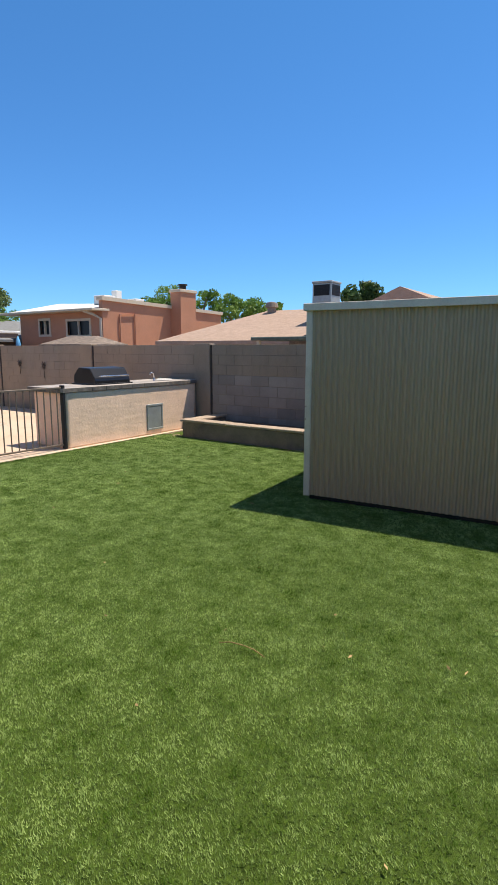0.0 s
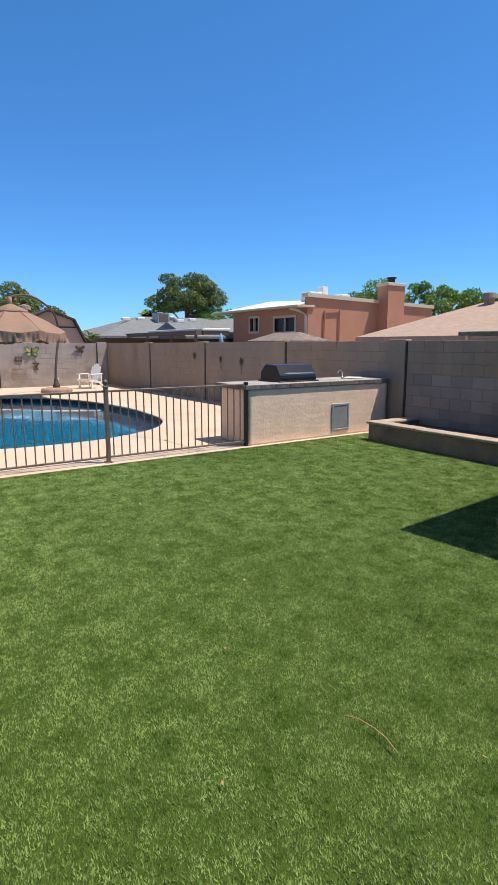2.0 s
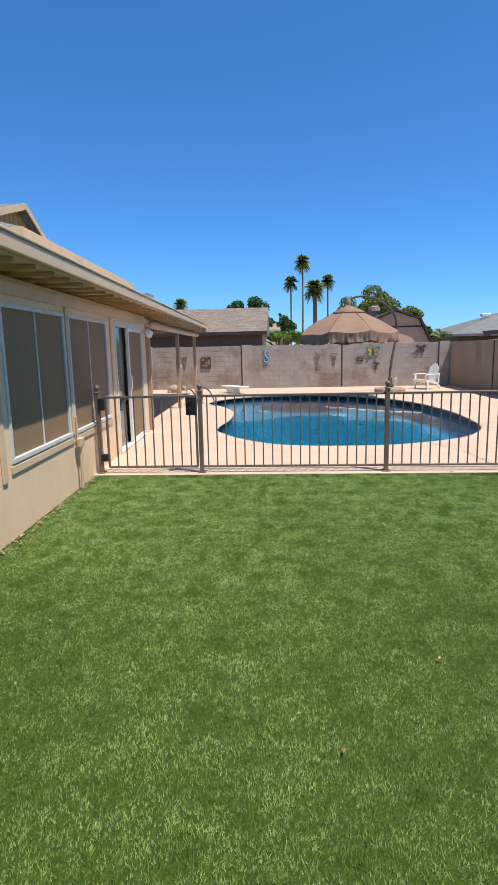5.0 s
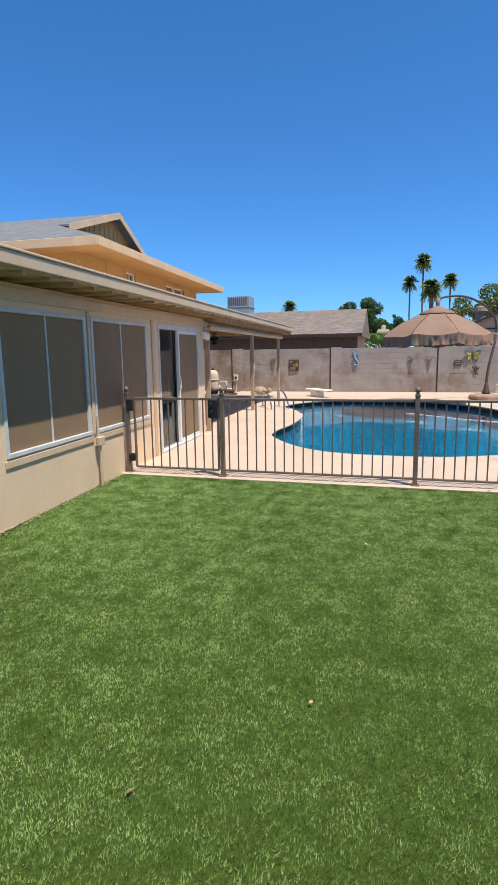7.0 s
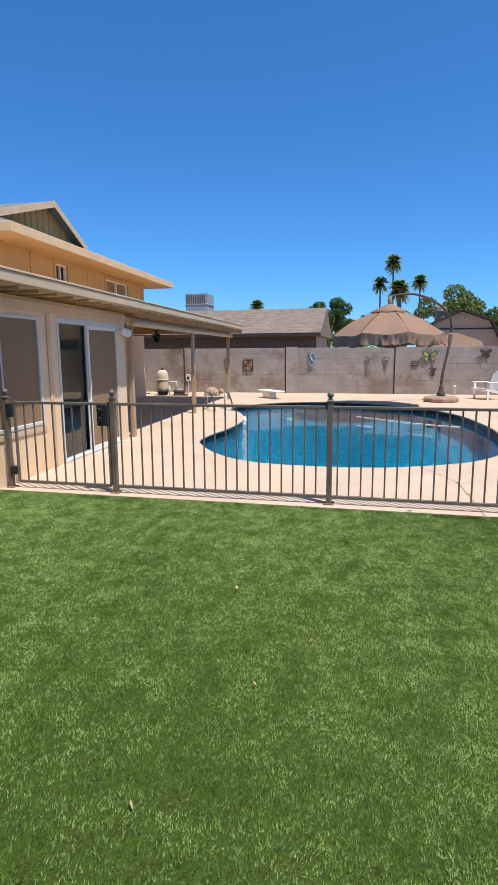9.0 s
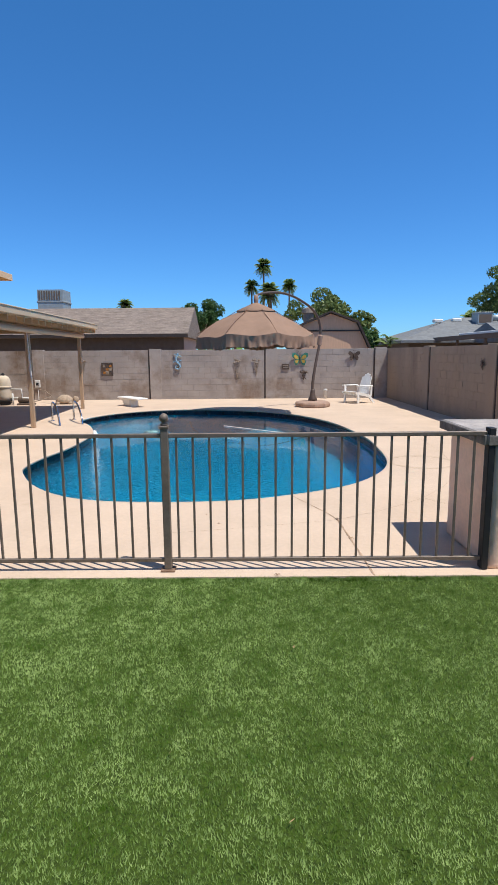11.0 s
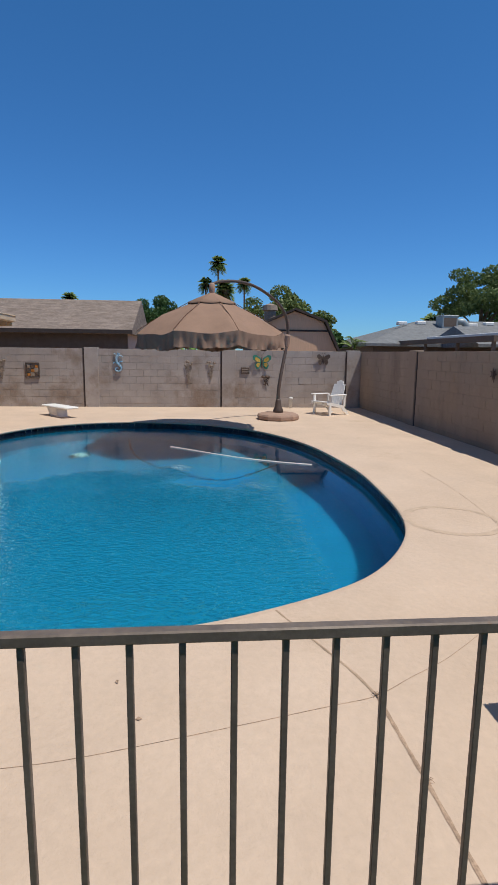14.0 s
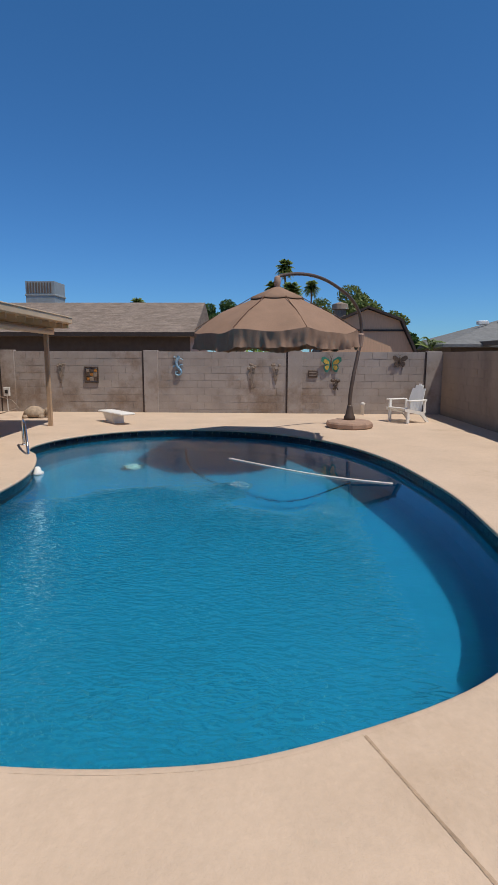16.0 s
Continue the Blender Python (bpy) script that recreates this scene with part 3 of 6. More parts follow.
fence = empty("pool_fence", pose(0, 0, 0), "bronze-painted steel picket pool fence on the deck edge", "fence")
for py in (-0.11, 1.235, 3.63):
    fence_post(fence, py)
fence_run(fence, 1.262, 3.603, 1.325, 0.1204)
fence_run(fence, 3.657, 5.93, 3.712, 0.1183)
# end post in near-black: its shaded side is put into the colour
p = Mesh()
p.box(FX - 0.03, FX + 0.045, 5.925, 5.972, 0.004, 1.05, ch=0.004)
p.obj("end_post", "dark", fence)
gate = empty("pool_gate", pose(0, 0, 0), "closed steel picket gate with a dark latch", "gate")
fence_run(gate, 0.0, 1.18, 0.121, 0.1219)
p = Mesh()
p.box(FX - 0.015, FX + 0.015, 1.166, 1.194, RAIL_B, RAIL_T + 0.004, ch=0.003)
p.obj("stile", "iron", gate)
p = Mesh()
p.box(FX - 0.015, FX + 0.015, -0.014, 0.013, RAIL_B, RAIL_T + 0.004, ch=0.003)
p.obj("stile", "iron", gate)
p = Mesh()
p.box(FX - 0.03, FX + 0.03, 1.05, 1.19, 0.76, 1.005, ch=0.012)
for kz in (0.84, 0.94):
    p.tube([(FX + 0.028, 1.10, kz), (FX + 0.05, 1.10, kz), (FX + 0.056, 1.10, kz), (FX + 0.075, 1.10, kz)], [0.018, 0.018, 0.03, 0.024], 12)
p.obj("latch", "dark", gate)
p = Mesh()
p.box(FX - 0.02, FX + 0.04, -0.10, -0.012, 0.84, 1.0, ch=0.01)
p.obj("hinge", "dark", gate)
p = Mesh()
p.box(FX - 0.02, FX + 0.04, -0.10, -0.012, 0.16, 0.26, ch=0.01)
p.obj("hinge", "dark", gate)

# ---- barbecue island ----
bbq = empty("barbecue_island", pose(0, 0, 0), "tan stucco outdoor kitchen counter with a weathered slab", "counter")


def rough_box(x0, x1, y0, y1, z0, z1, step, amp):
    """A box with a hand-trowelled, slightly uneven skin."""
    bm = bmesh.new()
    bmesh.ops.create_cube(bm, size=1.0)
    for q in bm.verts:
        q.co = Vector(((x0 + x1) / 2 + q.co.x * (x1 - x0), (y0 + y1) / 2 + q.co.y * (y1 - y0), (z0 + z1) / 2 + q.co.z * (z1 - z0)))
    bmesh.ops.bevel(bm, geom=bm.edges[:], offset=0.012, segments=2, affect="EDGES")
    cuts = int(max(x1 - x0, y1 - y0, z1 - z0) / step)
    bmesh.ops.subdivide_edges(bm, edges=[e for e in bm.edges if e.calc_length() > step * 2], cuts=min(cuts, 40), use_grid_fill=True)
    for q in bm.verts:
        if q.co.z > z0 + 0.01:
            q.co += Vector((noise.noise(q.co * 20), noise.noise(q.co * 20 + Vector((7, 1, 3))), 0)) * amp
    bm.verts.index_update()
    me = Mesh().add([q.co.copy() for q in bm.verts], [[q.index for q in f.verts] for f in bm.faces])
    bm.free()
    return me


rough_box(-8.12, -7.282, 5.975, 9.24, -0.005, 0.925, 0.06, 0.003).obj("body", "stucco", bbq, smooth=True)
p = Mesh()
p.box(-8.19, -7.27, 5.915, 9.26, 0.927, 1.0, ch=0.01)
p.obj("countertop", ["slab"], bbq)
p = Mesh()
for k in range(11):
    y0 = 5.92 + k * 0.303
    p.box(-7.268, -7.256, y0, y0 + 0.299, 0.925, 0.996, ch=0.004)
for k in range(3):
    p.box(-8.185 + k * 0.306, -7.883 + k * 0.306, 5.892, 5.914, 0.925, 0.996, ch=0.004)
p.obj("edge_boards", "slab_edge", bbq)
p = Mesh()
p.box(-7.30, -7.262, 7.80, 8.225, 0.085, 0.125, ch=0.004)
p.box(-7.30, -7.262, 7.80, 8.225, 0.545, 0.585, ch=0.004)
p.box(-7.30, -7.262, 7.80, 7.84, 0.126, 0.544, ch=0.004)
p.box(-7.30, -7.262, 8.185, 8.225, 0.126, 0.544, ch=0.004)
p.obj("door_frame", "metal_grey", bbq)
p = Mesh()
p.box(-7.31, -7.268, 7.841, 8.184, 0.127, 0.543, ch=0.003)
p.obj("access_door", "metal_grey", bbq)


def grill():
    root = empty("barbecue_grill", pose(-7.80, 7.20, 1.0), "closed black barbecue grill hood set in the counter", "grill")
    # a hood of rolled section, its front facing the lawn
    prof = [(-0.29, 0.0), (0.30, 0.0), (0.30, 0.07), (0.285, 0.115), (0.175, 0.27), (0.14, 0.29), (-0.13, 0.30), (-0.17, 0.285), (-0.28, 0.17), (-0.29, 0.12)]
    h = Mesh()
    n = len(prof)
    for y0, y1 in ((-0.41, 0.41),):
        ins = [(x * 0.97, z * 0.97) for x, z in prof]
        rings = [(y0, ins), (y0 + 0.012, prof), (y1 - 0.012, prof), (y1, ins)]
        vs = [(x, y, z) for y, pr in rings for x, z in pr]
        fs = [(r * n + i, r * n + (i + 1) % n, (r + 1) * n + (i + 1) % n, (r + 1) * n + i) for r in range(3) for i in range(n)]
        fs += [tuple(range(n)), tuple(reversed(range(3 * n, 4 * n)))]
        h.add(vs, fs)
    h.obj("hood", "grill", root)
    t = Mesh()
    t.tube([(0.31, -0.33, 0.15), (0.345, -0.33, 0.155), (0.345, 0.33, 0.155), (0.31, 0.33, 0.15)], 0.011, 8)
    t.obj("handle", "chrome", root)
    f = Mesh()
    f.box(-0.33, 0.34, -0.44, 0.44, -0.003, 0.022, ch=0.006)
    f.obj("rim", "grill", root)


grill()


def faucet():
    root = empty("sink_faucet", pose(-7.62, 8.36, 1.0), "small chrome gooseneck faucet on the counter", "faucet")
    f = Mesh()
    f.lathe([(0.028, 0), (0.028, 0.012), (0.014, 0.02), (0.012, 0.06)], (0, 0, 0), 12)
    f.tube([(0, 0, 0.05), (0, 0, 0.13), (0, -0.02, 0.16), (0, -0.06, 0.172), (0, -0.10, 0.155), (0, -0.11, 0.125)], 0.011, 8)
    f.obj("spout", "chrome", root, smooth=True)
    f = Mesh()
    f.tube([(0, 0.03, 0.03), (0.03, 0.06, 0.05)], 0.007, 6)
    f.obj("lever", "chrome", root)
    s = empty("counter_sink", pose(-7.72, 8.72, 1.0), "shallow white sink rim in the counter", "sink")
    r = Mesh()
    r.lathe([(0.20, -0.002), (0.21, 0.012), (0.19, 0.02), (0.17, 0.012), (0.14, 0.006)], (0, 0, 0), 24)
    r.obj("rim", "white_dull", s, smooth=True)


faucet()

# ---- raised bed ----
bed = empty("raised_bed", pose(0, 0, 0), "low concrete block planter with a worn stone cap", "planter")
p = rough_box(-6.69, 2.5, 8.14, 8.34, -0.03, 0.27, 0.15, 0.006)
p.obj("kerb", "kerb", bed)
p = Mesh()
p.box(-6.69, -6.49, 8.345, 9.26, -0.03, 0.27, ch=0.01)
p.obj("return", "kerb", bed)
p = Mesh()
p.box(-6.48, 2.5, 8.345, 9.26, -0.03, 0.20)
p.obj("soil", "soil", bed)
cap_x = -6.72
for k in range(16):
    w = random.uniform(0.52, 0.60)
    p = Mesh()
    p.box(cap_x, cap_x + w - 0.008, 8.11 + random.uniform(-0.006, 0.006), 8.37, 0.272, 0.315 + random.uniform(-0.004, 0.004), ch=0.008)
    p.obj("capstone", "cap", bed)
    cap_x += w
p = Mesh()
p.box(-6.72, -6.46, 8.375, 9.26, 0.272, 0.315, ch=0.01)
p.obj("capstone", "cap", bed)


# ---- shed ----
def shed():
    L, D, H = 3.2, 2.3, 2.03
    root = empty("garden_shed", pose(-2.62, 5.665, 0, 0, 0, 5.1), "beige corrugated metal garden shed on the lawn", "shed")

    def sheet(length):
        """Ribbed sheet along +x, ribs of 66 mm pitch and 17 mm deep."""
        pitch, d = 0.066, 0.017
        prof = []
        for k in range(int(length / pitch) + 1):
            for f, o in ((0.0, 0), (0.28, 0), (0.5, d), (0.78, d)):
                if (k + f) * pitch <= length:
                    prof.append(((k + f) * pitch, o))
        n = len(prof)
        vs = [(x, -o, 0.03) for x, o in prof] + [(x, -o, H) for x, o in prof]
        return vs, [(i, i + 1, n + i + 1, n + i) for i in range(n - 1)]
    s = Mesh()
    s.add(*sheet(L))
    s.obj("front_sheet", "shed", root)
    s = Mesh()
    vs, fs = sheet(D)
    s.add([(y, x, z) for x, y, z in vs], fs)
    s.obj("side_sheet", "shed", root)
    s = Mesh()
    s.add([(L - y, x, z) for x, y, z in vs], fs)
    s.obj("side_sheet", "shed", root)
    s = Mesh()
    vs, fs = sheet(L)
    s.add([(x, D - y, z) for x, y, z in vs], fs)
    s.obj("rear_sheet", "shed", root)
    for x, y in ((0, 0), (L, 0), (0, D), (L, D)):
        c = Mesh()
        c.box(x - 0.035, x + 0.035, y - 0.035, y + 0.035, 0.02, H - 0.002, ch=0.006)
        c.obj("corner_post", "shed_trim", root)
    r = Mesh()
    r.box(-0.03, L + 0.03, -0.05, D + 0.05, H + 0.002, H + 0.025, ch=0.004)
    r.obj("roof_sheet", "shed_trim", root)
    f = Mesh()
    for y in (-0.075, D + 0.051):
        f.box(-0.055, L + 0.055, y, y + 0.024, H - 0.004, H + 0.072, ch=0.004)
    for x in (-0.055, L + 0.031):
        f.box(x, x + 0.024, -0.05, D + 0.05, H - 0.004, H + 0.072, ch=0.004)
    f.obj("fascia", "shed_trim", root)
    b = Mesh()
    b.box(0.02, L - 0.02, 0.02, D - 0.02, -0.02, 0.028)
    b.obj("skid_base", "dark", root)
    k = Mesh()
    k.box(-0.05, -0.034, 0.05, 0.10, 0.86, 0.96, ch=0.004)
    k.tube([(-0.05, 0.07, 0.91), (-0.075, 0.07, 0.91)], 0.012, 8)
    k.obj("hasp", "metal_grey", root)
    for z in (0.88, 1.02):
        sc = Mesh()
        sc.tube([(-0.02, -0.034, z), (-0.02, -0.041, z)], 0.007, 6)
        sc.obj("screw", "rust", root)


shed()


# ---- house ----
HOUSE = pose(-8.5, -0.24, 0, 0, 0, 2.4)
house = empty("house", HOUSE, "tan stucco two-storey house with a covered patio", "house")
SILL, HEAD = 0.645, 2.02


def wall_with_openings(name, x0, x1, y0, y1, z1, holes, material, z0=-0.05):
    """A wall along x with rectangular openings (xa, xb, za, zb), which go right through."""
    w = Mesh()
    x = x0
    for xa, xb, za, zb in sorted(holes):
        if xa > x:
            w.box(x, xa, y0, y1, z0, z1)
        if za > z0:
            w.box(xa, xb, y0, y1, z0, za)
        w.box(xa, xb, y0, y1, zb, z1)
        x = xb
    w.box(x, x1, y0, y1, z0, z1)
    return w.obj(name, material, house)


ROOM_L, ROOM_R = -2.5, 14.5
WIN = [(2.05, 3.58), (0.30, 1.89)]
DOOR = (-2.16, -0.17)
wall_with_openings("front_wall", ROOM_L, ROOM_R, -0.18, 0.0, 2.26, [(a, b, SILL, HEAD) for a, b in WIN] + [(*DOOR, 0.0, 2.065)], "house")
p = Mesh()
p.box(ROOM_L, ROOM_L + 0.18, -3.29, -0.182, -0.05, 2.26)
p.obj("end_wall", "house", house)
p = Mesh()
p.box(-11.95, ROOM_R, -3.5, -3.3, -0.05, 2.26)
p.obj("patio_wall", "house", house)
p = Mesh()
p.box(-11.95, -11.77, -12.0, -3.502, -0.05, 2.4)
p.obj("gable_wall", "house", house)
p = Mesh()
p.box(ROOM_L + 0.19, ROOM_R - 0.1, -3.29, -0.19, -0.03, 0.0)
p.obj("room_floor", "wood", house)
p = Mesh()
p.box(ROOM_R, ROOM_R + 0.18, -12.0, 0.0, -0.05, 2.26)
p.obj("side_wall", "house", house)

# sun screens in white frames
for a, b in WIN:
    win = new("window")
    win.parent = house
    mid = (a + b) / 2
    for c, d in ((a + 0.03, mid - 0.014), (mid + 0.014, b - 0.03)):
        s = Mesh()
        s.box(c, d, -0.022, -0.012, SILL + 0.035, HEAD - 0.03)
        s.obj("sun_screen", "screen", win)
    f = Mesh()
    f.box(a - 0.02, b + 0.02, -0.03, 0.014, HEAD - 0.03, HEAD + 0.012, ch=0.004)
    f.box(a - 0.02, b + 0.02, -0.03, 0.02, SILL - 0.01, SILL + 0.035, ch=0.004)
    f.box(a - 0.02, a + 0.03, -0.03, 0.012, SILL + 0.036, HEAD - 0.031, ch=0.004)
    f.box(b - 0.03, b + 0.02, -0.03, 0.012, SILL + 0.036, HEAD - 0.031, ch=0.004)
    f.box(mid - 0.013, mid + 0.013, -0.028, -0.004, SILL + 0.036, HEAD - 0.031, ch=0.003)
    f.obj("frame", "white_dull", win)
    s = Mesh()
    s.box(a - 0.05, b + 0.05, 0.002, 0.016, SILL - 0.10, SILL - 0.03, ch=0.004)
    s.obj("sill", "trim", win)
    g = Mesh()
    g.box(a + 0.01, b - 0.01, -0.10, -0.09, SILL + 0.01, HEAD - 0.01)
    g.obj("pane", "dark", win)

# sliding door: one leaf dark glass, one leaf behind a sun screen
door = new("sliding_door")
door.parent = house
a, b = DOOR
f = Mesh()
f.box(a, b, -0.10, 0.012, 1.985, 2.063, ch=0.005)
f.box(a, b, -0.12, 0.03, 0.002, 0.035, ch=0.005)
f.box(a, a + 0.05, -0.10, 0.012, 0.036, 1.984, ch=0.005)
f.box(b - 0.05, b, -0.10, 0.012, 0.036, 1.984, ch=0.005)
f.obj("frame", "white_dull", door)
mid = -1.09
f = Mesh()
f.box(mid - 0.03, mid + 0.03, -0.05, 0.004, 0.036, 1.984, ch=0.005)
f.box(a + 0.051, mid - 0.031, -0.04, -0.005, 0.036, 0.09, ch=0.004)
f.box(a + 0.051, mid - 0.031, -0.04, -0.005, 1.93, 1.984, ch=0.004)
f.obj("leaf_frame", "white", door)
f = Mesh()
f.box(a + 0.052, mid - 0.032, -0.028, -0.018, 0.091, 1.929)
f.obj("sun_screen", "screen", door)
f = Mesh()
f.box(mid + 0.032, b - 0.14, -0.082, -0.076, 0.037, 1.983)
ob = f.obj("pane", "glass", door)
f = Mesh()
f.box(mid + 0.032, b - 0.052, -0.072, -0.05, 0.78, 0.84)
f.box(b - 0.16, b - 0.052, -0.074, -0.05, 0.037, 1.983, ch=0.004)
f.obj("rail", "dark", door)
f = Mesh()
f.tube([(mid + 0.045, 0.02, 0.95), (mid + 0.045, 0.035, 1.0), (mid + 0.045, 0.035, 1.15), (mid + 0.045, 0.02, 1.2)], 0.012, 8)
f.obj("handle", "white", door)

# trim boards and small fittings on the wall
for x, z, w in ((0.06, 0.02, 0.045), (3.77, 0.5, 0.045), (1.97, 0.64, 0.03)):
    p = Mesh()
    p.box(x - w, x + w, 0.002, 0.018, z, 2.098, ch=0.004)
    p.obj("trim_board", "trim", house)
p = Mesh()
p.box(ROOM_L, ROOM_R - 1, 0.002, 0.03, 2.10, 2.22, ch=0.005)
p.obj("trim_board", "trim", house)
p = Mesh()
p.box(1.86, 2.0, 0.036, 0.09, 0.49, 0.60, ch=0.01)
p.tube([(1.93, 0.055, 0.48), (1.93, 0.055, -0.02)], 0.017, 8)
p.tube([(1.93, 0.03, 0.6), (1.93, 0.03, 0.85)], 0.012, 8)
p.obj("junction_box", "fascia", house)

# low roof over room and patio
R0, R1, EAVE = -11.45, 14.7, 0.43
p = Mesh()
prof = [(EAVE - 0.03, 2.30), (EAVE - 0.03, 2.43), (-3.29, 2.60), (-3.29, 2.46)]
p.add([(x, y, z) for x in (R0, R1) for y, z in prof], [(0, 1, 2, 3), (7, 6, 5, 4)] + [(i, 4 + i, 4 + (i + 1) % 4, (i + 1) % 4) for i in range(4)])
p.obj("low_roof", "fascia", house)
p = Mesh()
p.box(R0 - 0.02, R1, EAVE - 0.026, EAVE + 0.02, 2.315, 2.432, ch=0.008)
p.box(R0 - 0.02, R1, EAVE - 0.026, EAVE + 0.032, 2.433, 2.457, ch=0.006)
p.box(R0 - 0.024, R0 - 0.004, -3.28, EAVE - 0.03, 2.30, 2.457, ch=0.004)
p.obj("fascia", "fascia", house)
x = R0 + 0.1
while x < 8:
    p = Mesh()
    p.box(x, x + 0.045, -0.17 if x > ROOM_L else -3.28, EAVE - 0.03, 2.20 if x < ROOM_L else 2.265, 2.298)
    p.obj("rafter", "soffit", house)
    x += 0.406
p = Mesh()
p.box(R0 + 0.05, ROOM_L - 0.02, -0.05, 0.05, 2.06, 2.198, ch=0.006)
p.obj("patio_beam", "trim", house)
p = Mesh()
p.tube([(-2.62, 0.115, 2.10), (-6.7, 0.115, 2.095), (-11.0, 0.115, 2.10)], 0.055, 12)
p.obj("rolled_shade", "fascia", house, smooth=True)
for x in (-2.74, -6.85, -11.0):
    q = Mesh()
    q.box(x - 0.045, x + 0.045, -0.045, 0.045, 0.0, 2.058, ch=0.006)
    q.obj("patio_post", "wood", house)
p = Mesh()
p.tube([(-6.66, 0.06, 2.05), (-6.64, 0.09, 1.5), (-6.6, 0.12, 1.15), (-6.68, 0.10, 0.95), (-6.62, 0.08, 1.3), (-6.68, 0.06, 1.9)], 0.01, 6)
p.obj("shade_cord", "white_dull", house)
p = Mesh()
p.lathe([(0.03, 0), (0.05, 0.03), (0.07, 0.08), (0.06, 0.12), (0.02, 0.14)], (-2.18, 0.12, 1.86), 12)
p.lathe([(0.03, 0), (0.05, 0.03), (0.07, 0.08), (0.06, 0.12), (0.02, 0.14)], (-2.36, 0.12, 1.84), 12)
p.tube([(-2.27, 0.002, 1.95), (-2.27, 0.08, 1.97), (-2.18, 0.12, 1.99)], 0.015, 8)
p.tube([(-2.27, 0.08, 1.97), (-2.36, 0.12, 1.97)], 0.015, 8)
p.obj("flood_light", "white", house, smooth=True)

# upper storey with a Dutch gable roof
U0, U1, UF = -12.1, -3.7, -3.3
UW = [(-6.70, -6.12, 2.95, 3.80), (-10.65, -9.0, 2.95, 3.78)]
wall_with_openings("upper_wall", U0, U1, UF - 0.18, UF - 0.001, 4.0, UW, "house_up", z0=2.262)
p = Mesh()
p.box(U0, U0 + 0.18, -12.0, UF - 0.182, 2.41, 4.0)
p.obj("upper_side_wall", "house_up", house)
p = Mesh()
p.box(U1 - 0.18, U1, -12.0, UF - 0.182, 2.262, 4.0)
p.obj("upper_side_wall", "house_up", house)
for a, b, c, d in UW:
    win = new("window")
    win.parent = house
    f = Mesh()
    for x in (a, (a + b) / 2 - 0.02, b - 0.04):
        f.box(x, x + 0.04, UF - 0.10, UF - 0.03, c, d, ch=0.004)
    f.box(a + 0.041, b - 0.041, UF - 0.09, UF - 0.035, d - 0.04, d, ch=0.004)
    f.obj("frame", "white", win)
    g = Mesh()
    g.box(a + 0.03, b - 0.03, UF - 0.12, UF - 0.11, c, d - 0.01)
    g.obj("pane", "screen" if b - a > 1 else "dark", win)
    t = Mesh()
    t.box(a - 0.10, a - 0.002, UF, UF + 0.025, c, d + 0.1, ch=0.004)
    t.box(b + 0.002, b + 0.10, UF, UF + 0.025, c, d + 0.1, ch=0.004)
    t.box(a - 0.001, b + 0.001, UF, UF + 0.025, d + 0.005, d + 0.1, ch=0.004)
    t.obj("trim", "house_up", win)
for x in (-3.75, -5.05, -7.85, -11.9):
    p = Mesh()
    p.box(x - 0.05, x + 0.05, UF, UF + 0.022, 2.5, 3.88, ch=0.004)
    p.obj("upper_trim_board", "house_up", house)
EA, EB, EF, EK, EZ, PITCH = -2.95, -12.62, -2.4, -12.6, 4.06, 0.36
RX = -8.3
GY = -4.8
GZ = EZ + PITCH * (EF - GY)
GA, GB = EA - (EF - GY), EB + (EF - GY)
RZ = 5.87
p = Mesh()
T_ = 0.05
for s, (ea, ga) in enumerate(((EA, GA), (EB, GB))):
    top = [(ea, EF, EZ), (ga, GY, GZ), (ga, GY + 0.35, GZ), (RX, GY + 0.35, RZ), (RX, EK, RZ), (ea, EK, EZ)]
    n = len(top)
    p.add(top + [(x, y, z - T_) for x, y, z in top], [tuple(range(n)), tuple(reversed(range(n, 2 * n)))] + [(i, (i + 1) % n, n + (i + 1) % n, n + i) for i in range(n)])
top = [(EA, EF, EZ), (EB, EF, EZ), (GB, GY, GZ), (GA, GY, GZ)]
p.add(top + [(x, y, z - T_) for x, y, z in top], [(0, 1, 2, 3), (7, 6, 5, 4)] + [(i, (i + 1) % 4, 4 + (i + 1) % 4, 4 + i) for i in range(4)])
p.obj("upper_roof", "shingle_grey", house)
p = Mesh()
p.box(EB - 0.02, EA + 0.02, EF - 0.002, EF + 0.03, EZ - 0.19, EZ - 0.005, ch=0.006)
p.box(EA - 0.002, EA + 0.03, EK, EF - 0.003, EZ - 0.19, EZ - 0.005, ch=0.006)
p.box(EB - 0.03, EB + 0.002, EK, EF - 0.003, EZ - 0.19, EZ - 0.005, ch=0.006)
p.obj("upper_fascia", "trim", house)
p = Mesh()
p.box(EB + 0.01, EA - 0.01, EK + 0.01, EF - 0.01, EZ - 0.16, EZ - 0.12)
p.obj("soffit", "house_up", house)
p = Mesh()
p.add([(GA, GY + 0.02, GZ - 0.05), (GB, GY + 0.02, GZ - 0.05), (RX, GY + 0.02, RZ - 0.06)], [(0, 1, 2)])
x = GB + 0.5
while x < GA - 0.4:
    top = RZ - (RZ - GZ) * ((x - RX) / (GA - RX) if x > RX else (x - RX) / (GB - RX)) - 0.12
    p.box(x - 0.02, x + 0.02, GY + 0.021, GY + 0.04, GZ - 0.05, top)
    x += 0.3
p.obj("gable_boarding", "house_up", house)
p = Mesh()
